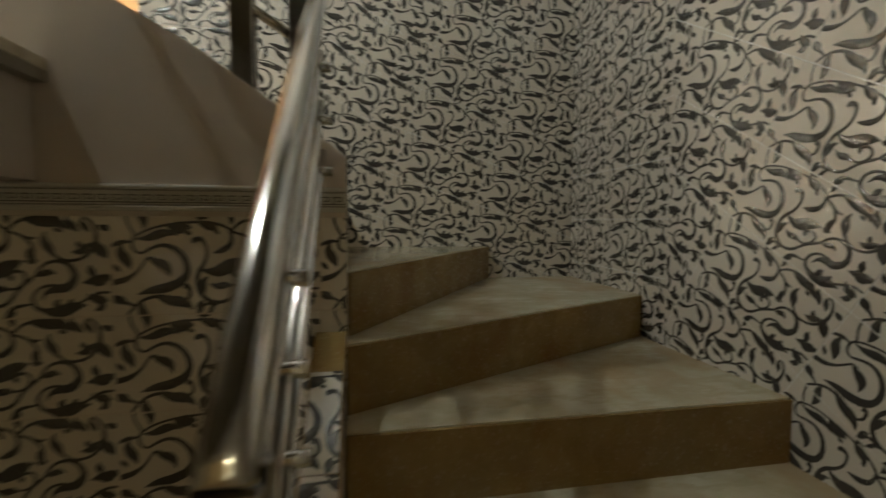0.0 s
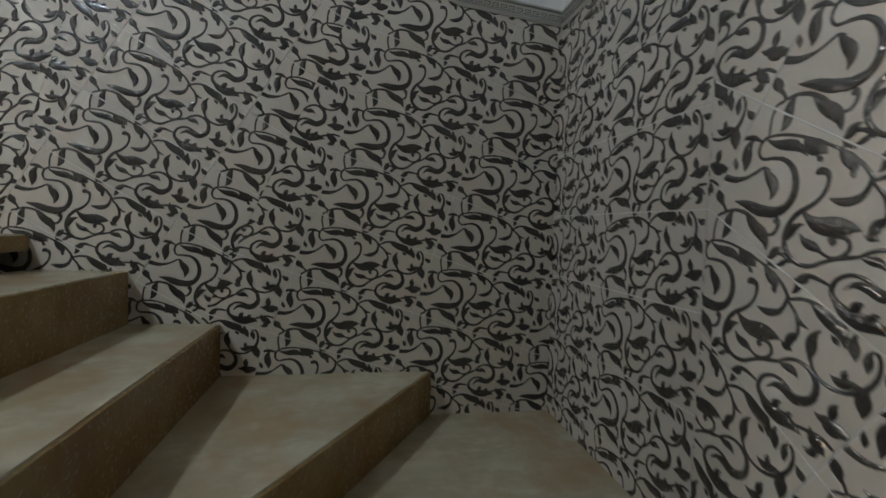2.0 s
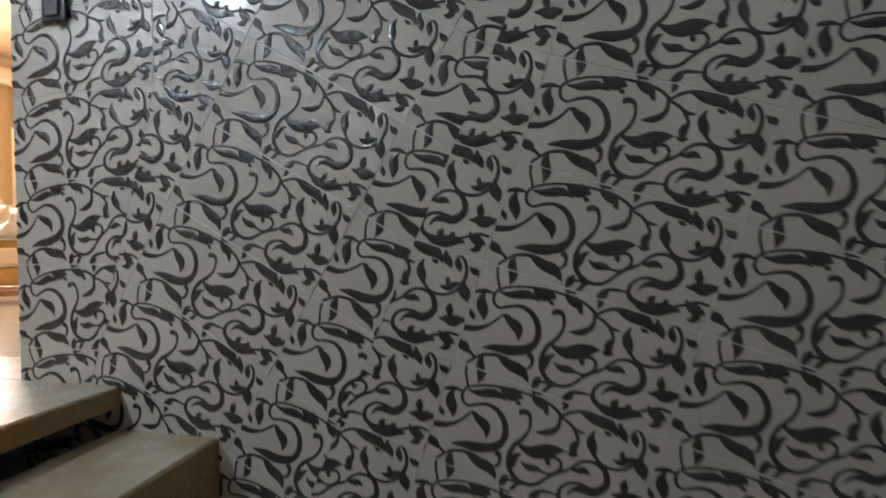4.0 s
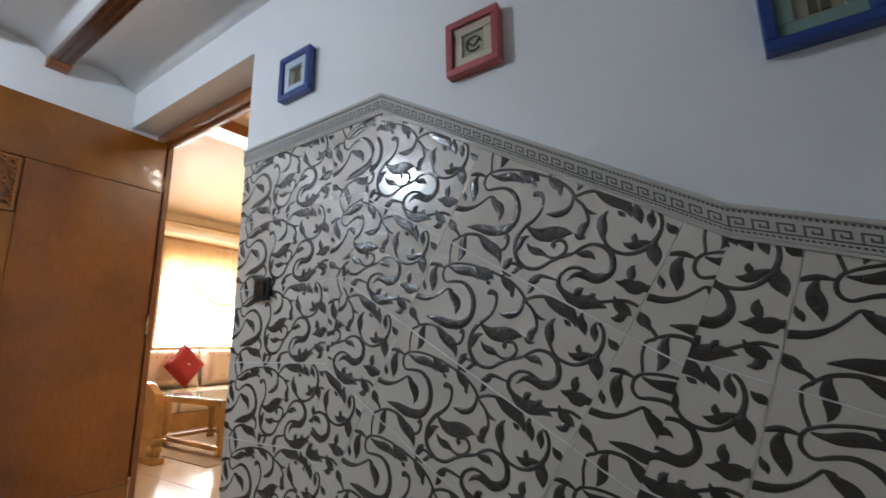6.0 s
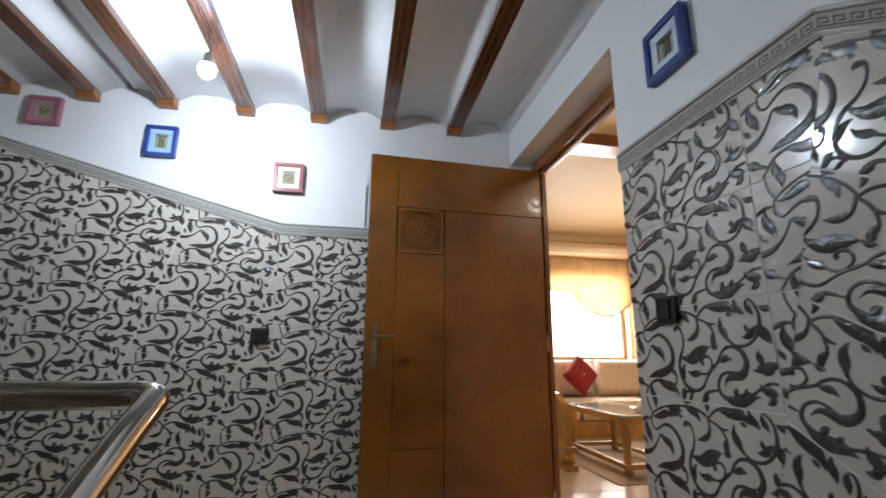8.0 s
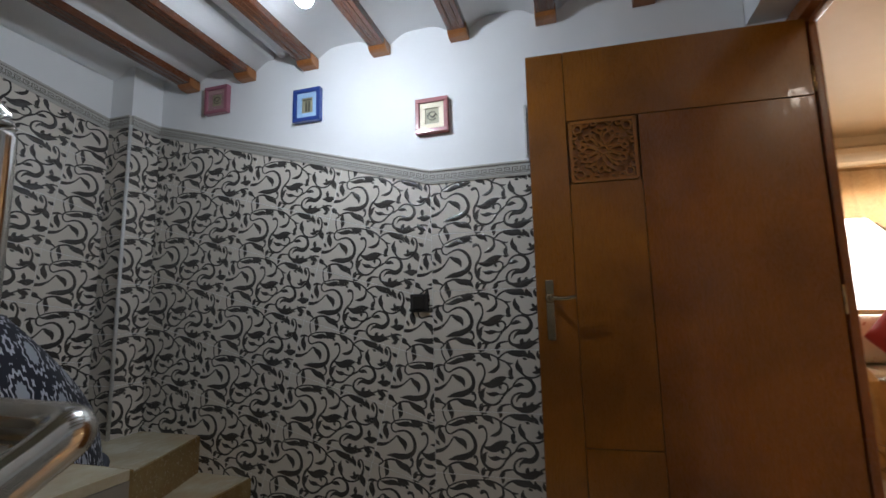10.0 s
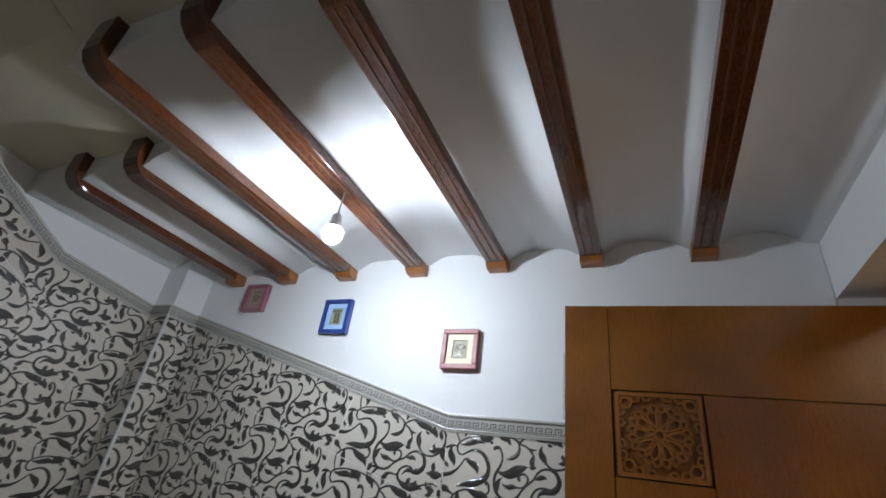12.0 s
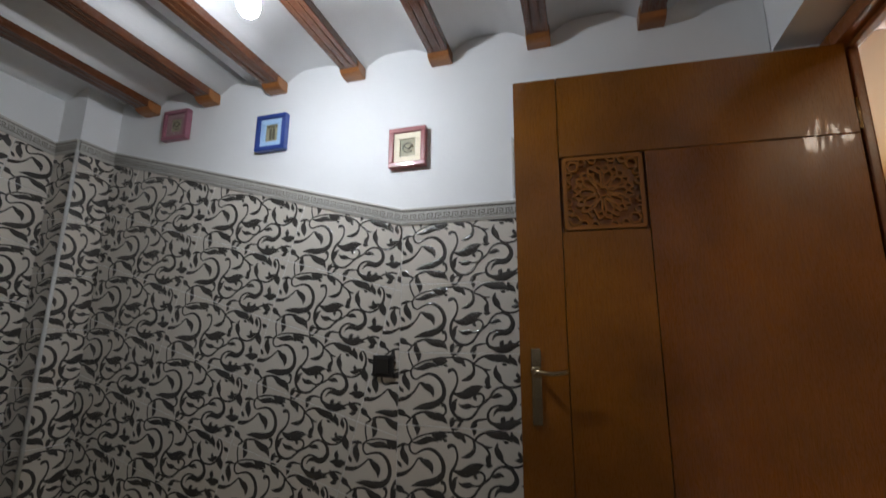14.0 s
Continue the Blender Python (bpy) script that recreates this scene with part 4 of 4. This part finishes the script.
part("timber", box_bm(-0.85, -0.62, THICK, RY1, RZ - 0.1, RZ, 0.006), M_CORBEL, room_beam)

# sofa along the window wall
M_FABRIC = Nodes("floral_sofa_cloth")
vor = M_FABRIC.add("ShaderNodeTexVoronoi", Vector=M_FABRIC.coords((1, 1, 1)), Scale=14.0)
flower = M_FABRIC.ramp(vor.outputs["Distance"], (0.06, (0.2, 0.08, 0.05)), (0.13, (0.5, 0.22, 0.14)), (0.2, (0.66, 0.55, 0.42)))
M_FABRIC.set(Base_Color=flower, Roughness=0.85, Sheen_Weight=0.3).bump(M_FABRIC.noise(180, 2), 0.2, 0.002)
M_FABRIC = M_FABRIC.mat
M_GOLD = varnished("gold_brown_carved_wood", (0.62, 0.36, 0.1), (0.4, 0.2, 0.05), (4, 4, 1.2), 0.35, 0.3)
M_RED = simple("crimson_cushion_cloth", (0.33, 0.02, 0.022), 0.75, 0, 160, 0.3, 0.3)


def cushion_bm(w, h, d, puff=0.35, n=12):
    """A stuffed cushion with pinched corners: w along x, h along z, d thick along y."""
    bm = bmesh.new()
    sides = []
    for s in (-1, 1):
        grid = []
        for i in range(n + 1):
            row = []
            for j in range(n + 1):
                u, v = 2 * i / n - 1, 2 * j / n - 1
                bulge = ((1 - u ** 4) * (1 - v ** 4)) ** puff if abs(u) < 1 and abs(v) < 1 else 0
                pinch = 1 - 0.06 * (1 - abs(u) ** 2) * (abs(v) ** 6) - 0.0
                row.append(bm.verts.new((u * w / 2 * (1 - 0.05 * (1 - v * v) * abs(u) ** 6), s * (0.006 + d / 2 * bulge), v * h / 2 * pinch)))
            grid.append(row)
        for i in range(n):
            for j in range(n):
                f = (grid[i][j], grid[i + 1][j], grid[i + 1][j + 1], grid[i][j + 1])
                bm.faces.new(f if s < 0 else f[::-1]).smooth = True
        sides.append(grid)
    bmesh.ops.remove_doubles(bm, verts=bm.verts, dist=0.0125)
    bmesh.ops.recalc_face_normals(bm, faces=bm.faces)
    return bm


sofa = thing("banquette_sofa", "low banquette sofa in floral cloth under the window", "sofa")
part("base", box_bm(RX0 + 0.02, RX0 + 0.8, 0.7, 4.2, 0.0, 0.2, 0.01), M_GOLD, sofa)
for k in range(3):
    y = 0.75 + 1.15 * k
    part("seat", box_bm(RX0 + 0.03, RX0 + 0.82, y, y + 1.13, 0.2, 0.44, 0.05), M_FABRIC, sofa)
for k in range(4):
    ob = part("back_cushion", cushion_bm(0.8, 0.5, 0.26), M_FABRIC, sofa)
    ob.matrix_local = pose(RX0 + 0.22, 1.15 + 0.83 * k, 0.69, 0, 0, 90) @ pose(0, 0, 0, -12, 0, 0)
red = thing("throw_cushion", "crimson square cushion standing on its corner", "cushion")
red.matrix_world = pose(-3.22, 2.04, 0.735, 0, 0, 90) @ pose(0, 0, 0, -16, 45, 0)
part("cover", cushion_bm(0.4, 0.4, 0.15), M_RED, red)
part("button", lathe_bm([(0.004, -0.004), (0.013, 0.0), (0.009, 0.006)], (0, 0, 0), 12), M_BEAD, red).matrix_local = pose(0, -0.078, 0, 90, 0, 0)

arm = thing("carved_sofa_arm", "carved golden wooden end panel of a sofa", "sofa")
part("panel", prism_bm([(-2.3, 0.02), (-1.5, 0.02), (-1.5, 0.42), (-1.56, 0.56), (-1.7, 0.64), (-1.95, 0.66), (-2.3, 0.66)], 0.98, 1.05, "y", 0.01), M_GOLD, arm)
part("rail", box_bm(-2.3, -1.46, 0.96, 1.07, 0.17, 0.2, 0.006), M_GOLD, arm)
part("plinth", box_bm(-2.3, -1.46, 0.96, 1.07, 0.0, 0.05, 0.006), M_GOLD, arm)
part("medallion", lathe_bm([(0.05, 0), (0.045, 0.012), (0.02, 0.016), (0.012, 0.024)], (0, 0, 0), 16), M_GOLD, arm).matrix_local = pose(-1.53, 0.975, 0.11, 90, 0, 0)
part("medallion", lathe_bm([(0.045, 0), (0.04, 0.012), (0.02, 0.016), (0.012, 0.024)], (0, 0, 0), 16), M_GOLD, arm).matrix_local = pose(-1.5, 1.015, 0.11, 0, 90, 0)

table = thing("coffee_table", "glass-topped coffee table with turned golden wooden legs", "table")
glass_t = Nodes("table_glass")
glass_t.set(Base_Color=rgb(0.9, 0.95, 0.92), Roughness=0.03, Transmission_Weight=0.9, IOR=1.3)
TX0, TX1, TY0, TY1 = -2.35, -1.22, 1.38, 1.98
top = part("tabletop", box_bm(TX0, TX1, TY0, TY1, 0.475, 0.487, 0.003), glass_t.mat, table)
top.visible_shadow = False
for b in ((TX0 + 0.02, TX1 - 0.02, TY0 + 0.02, TY0 + 0.08), (TX0 + 0.02, TX1 - 0.02, TY1 - 0.08, TY1 - 0.02), (TX0 + 0.02, TX0 + 0.08, TY0 + 0.08, TY1 - 0.08), (TX1 - 0.08, TX1 - 0.02, TY0 + 0.08, TY1 - 0.08)):
    part("apron", box_bm(*b, 0.42, 0.474, 0.005), M_GOLD, table)
    part("stretcher", box_bm(*b, 0.05, 0.09, 0.005), M_GOLD, table)
for x in (TX0 + 0.06, TX1 - 0.06):
    for y in (TY0 + 0.06, TY1 - 0.06):
        part("leg", lathe_bm([(0.035, 0), (0.04, 0.03), (0.03, 0.06), (0.03, 0.1), (0.036, 0.12), (0.03, 0.14), (0.034, 0.22), (0.05, 0.33), (0.052, 0.38), (0.036, 0.415), (0.04, 0.42)], (x, y, 0), 16), M_GOLD, table)
ornament = thing("table_ornament", "small white ornament standing on the coffee table", "ornament", where=(-1.45, 1.78, 0.488))
M_CHINA = simple("white_china", (0.78, 0.76, 0.7), 0.25, 0, 80, 0.1)
part("dish", lathe_bm([(0.05, 0.0), (0.11, 0.012), (0.15, 0.035), (0.146, 0.04), (0.06, 0.022)], (0, 0, 0)), M_CHINA, ornament)
part("cover", lathe_bm([(0.1, 0.03), (0.085, 0.07), (0.05, 0.11), (0.02, 0.14), (0.012, 0.17), (0.016, 0.19), (0.005, 0.205)], (0, 0, 0)), M_CHINA, ornament)
M_RUG = simple("fringed_rug_wool", (0.36, 0.26, 0.17), 0.95, 0, 120, 0.4, 0.5)
part_rug = part("floor_rug", box_bm(-3.0, -1.0, 1.18, 2.9, -0.006, 0.006, 0.003), M_RUG)
tagged(part_rug, "brown woven rug under the coffee table", "rug")
rng = random.Random(5)
for i in range(9):
    for j in range(7):
        x0, y0 = -3.3 + 0.6 * i, THICK + 0.012 + 0.6 * j
        part("floor_tile", box_bm(x0 + 0.0015, min(x0 + 0.5985, RX1), y0 + 0.0015, min(y0 + 0.5985, RY1), -0.012, 0.0 - 0.0004 * rng.random(), 0.0), M_RFLOOR, room_floor)

# ---- patterned blanket over a stuffed bundle on the stairs ----
M_CLOTH = Nodes("navy_mosaic_cloth")
uv = M_CLOTH.add("ShaderNodeUVMap").outputs[0]
sep = M_CLOTH.add("ShaderNodeSeparateXYZ", Vector=uv)


def op(kind, a, b=0.0, c=0.0):
    node = M_CLOTH.tree.nodes.new("ShaderNodeMath")
    node.operation = kind
    for socket, value in zip(node.inputs, (a, b, c)):
        M_CLOTH.put(socket, value)
    return node.outputs[0]


def star(dx, dy, size, points, depth, times=1.0):
    """One where the cloth shows a many-pointed star, on a lattice moved by dx, dy."""
    fx = op("SUBTRACT", op("FRACT", op("MULTIPLY_ADD", sep.outputs[0], times, dx)), 0.5)
    fy = op("SUBTRACT", op("FRACT", op("MULTIPLY_ADD", sep.outputs[1], times, dy)), 0.5)
    r = op("SQRT", op("ADD", op("MULTIPLY", fx, fx), op("MULTIPLY", fy, fy)))
    wave = op("MULTIPLY", op("COSINE", op("MULTIPLY", op("ARCTAN2", fy, fx), points)), depth)
    return lambda k: op("LESS_THAN", r, op("MULTIPLY", op("ADD", wave, 1.0), size * k))


big, small = star(0, 0, 0.4, 12, 0.09), star(0.5, 0.5, 0.24, 8, 0.14)
pale, navy, grey = rgb(0.46, 0.47, 0.52), rgb(0.008, 0.01, 0.02), rgb(0.34, 0.36, 0.4)
fleck = star(0.1, 0.3, 0.2, 4, 0.3, 4.0)
col = M_CLOTH.mix(fleck(1.0), navy, pale)
col = M_CLOTH.mix(big(1.0), col, navy)
col = M_CLOTH.mix(big(0.86), col, pale)
col = M_CLOTH.mix(big(0.72), col, navy)
col = M_CLOTH.mix(big(0.5), col, grey)
col = M_CLOTH.mix(small(1.0), col, navy)
col = M_CLOTH.mix(small(0.6), col, pale)
col = M_CLOTH.mix(small(0.32), col, navy)
M_CLOTH.set(Base_Color=col, Roughness=0.85, Sheen_Weight=0.05).bump(M_CLOTH.noise(260, 2), 0.25, 0.001)

bundle = thing("stuffed_bundle", "stuffed bundle covered in navy and grey mosaic-patterned cloth", "bundle")
bm = bmesh.new()
layer = bm.loops.layers.uv.new("UVMap")
nu, nv, grid = 36, 30, []
for i in range(nu + 1):
    u = i / nu
    row = []
    for k in range(nv + 1):
        v = k / nv
        x = 0.33 + 0.3 * v ** 2 + 1.23 * u
        end = min(1, (3.0 * u) ** 0.5) * min(1, (6 * (1 - u)) ** 0.5)
        across = max(0.0, 1 - abs(2 * v - 1) ** 3.2) ** 0.5
        y = -3.1 + (0.66 + 0.05 * math.sin(7 * u)) * v
        z = 0.45 + 0.6 * max(0, x - 0.93) + (0.58 + 0.14 * u) * end * across + 0.012 * math.sin(11 * u + 4 * v) * across
        row.append(bm.verts.new((x, y, max(z, 0.452))))
    grid.append(row)
run_u = [0.0]
for i in range(nu):
    run_u.append(run_u[-1] + (grid[i + 1][nv // 2].co - grid[i][nv // 2].co).length)
run_v = [[0.0] for _ in range(nu + 1)]
for i in range(nu + 1):
    for k in range(nv):
        run_v[i].append(run_v[i][-1] + (grid[i][k + 1].co - grid[i][k].co).length)
for i in range(nu):
    for k in range(nv):
        f = bm.faces.new((grid[i][k], grid[i + 1][k], grid[i + 1][k + 1], grid[i][k + 1]))
        f.smooth = True
        for loop, (a, b) in zip(f.loops, ((i, k), (i + 1, k), (i + 1, k + 1), (i, k + 1))):
            loop[layer].uv = (run_u[a] / 0.18, run_v[a][b] / 0.18)
part("cover", bm, M_CLOTH.mat, bundle)
part("hem", tube_bm([(0.345, -3.05, 0.466), (0.37, -2.86, 0.464), (0.45, -2.66, 0.464), (0.61, -2.47, 0.466)], 0.012, 8), simple("dark_hem", (0.05, 0.055, 0.07), 0.85), bundle, "dark folded hem")
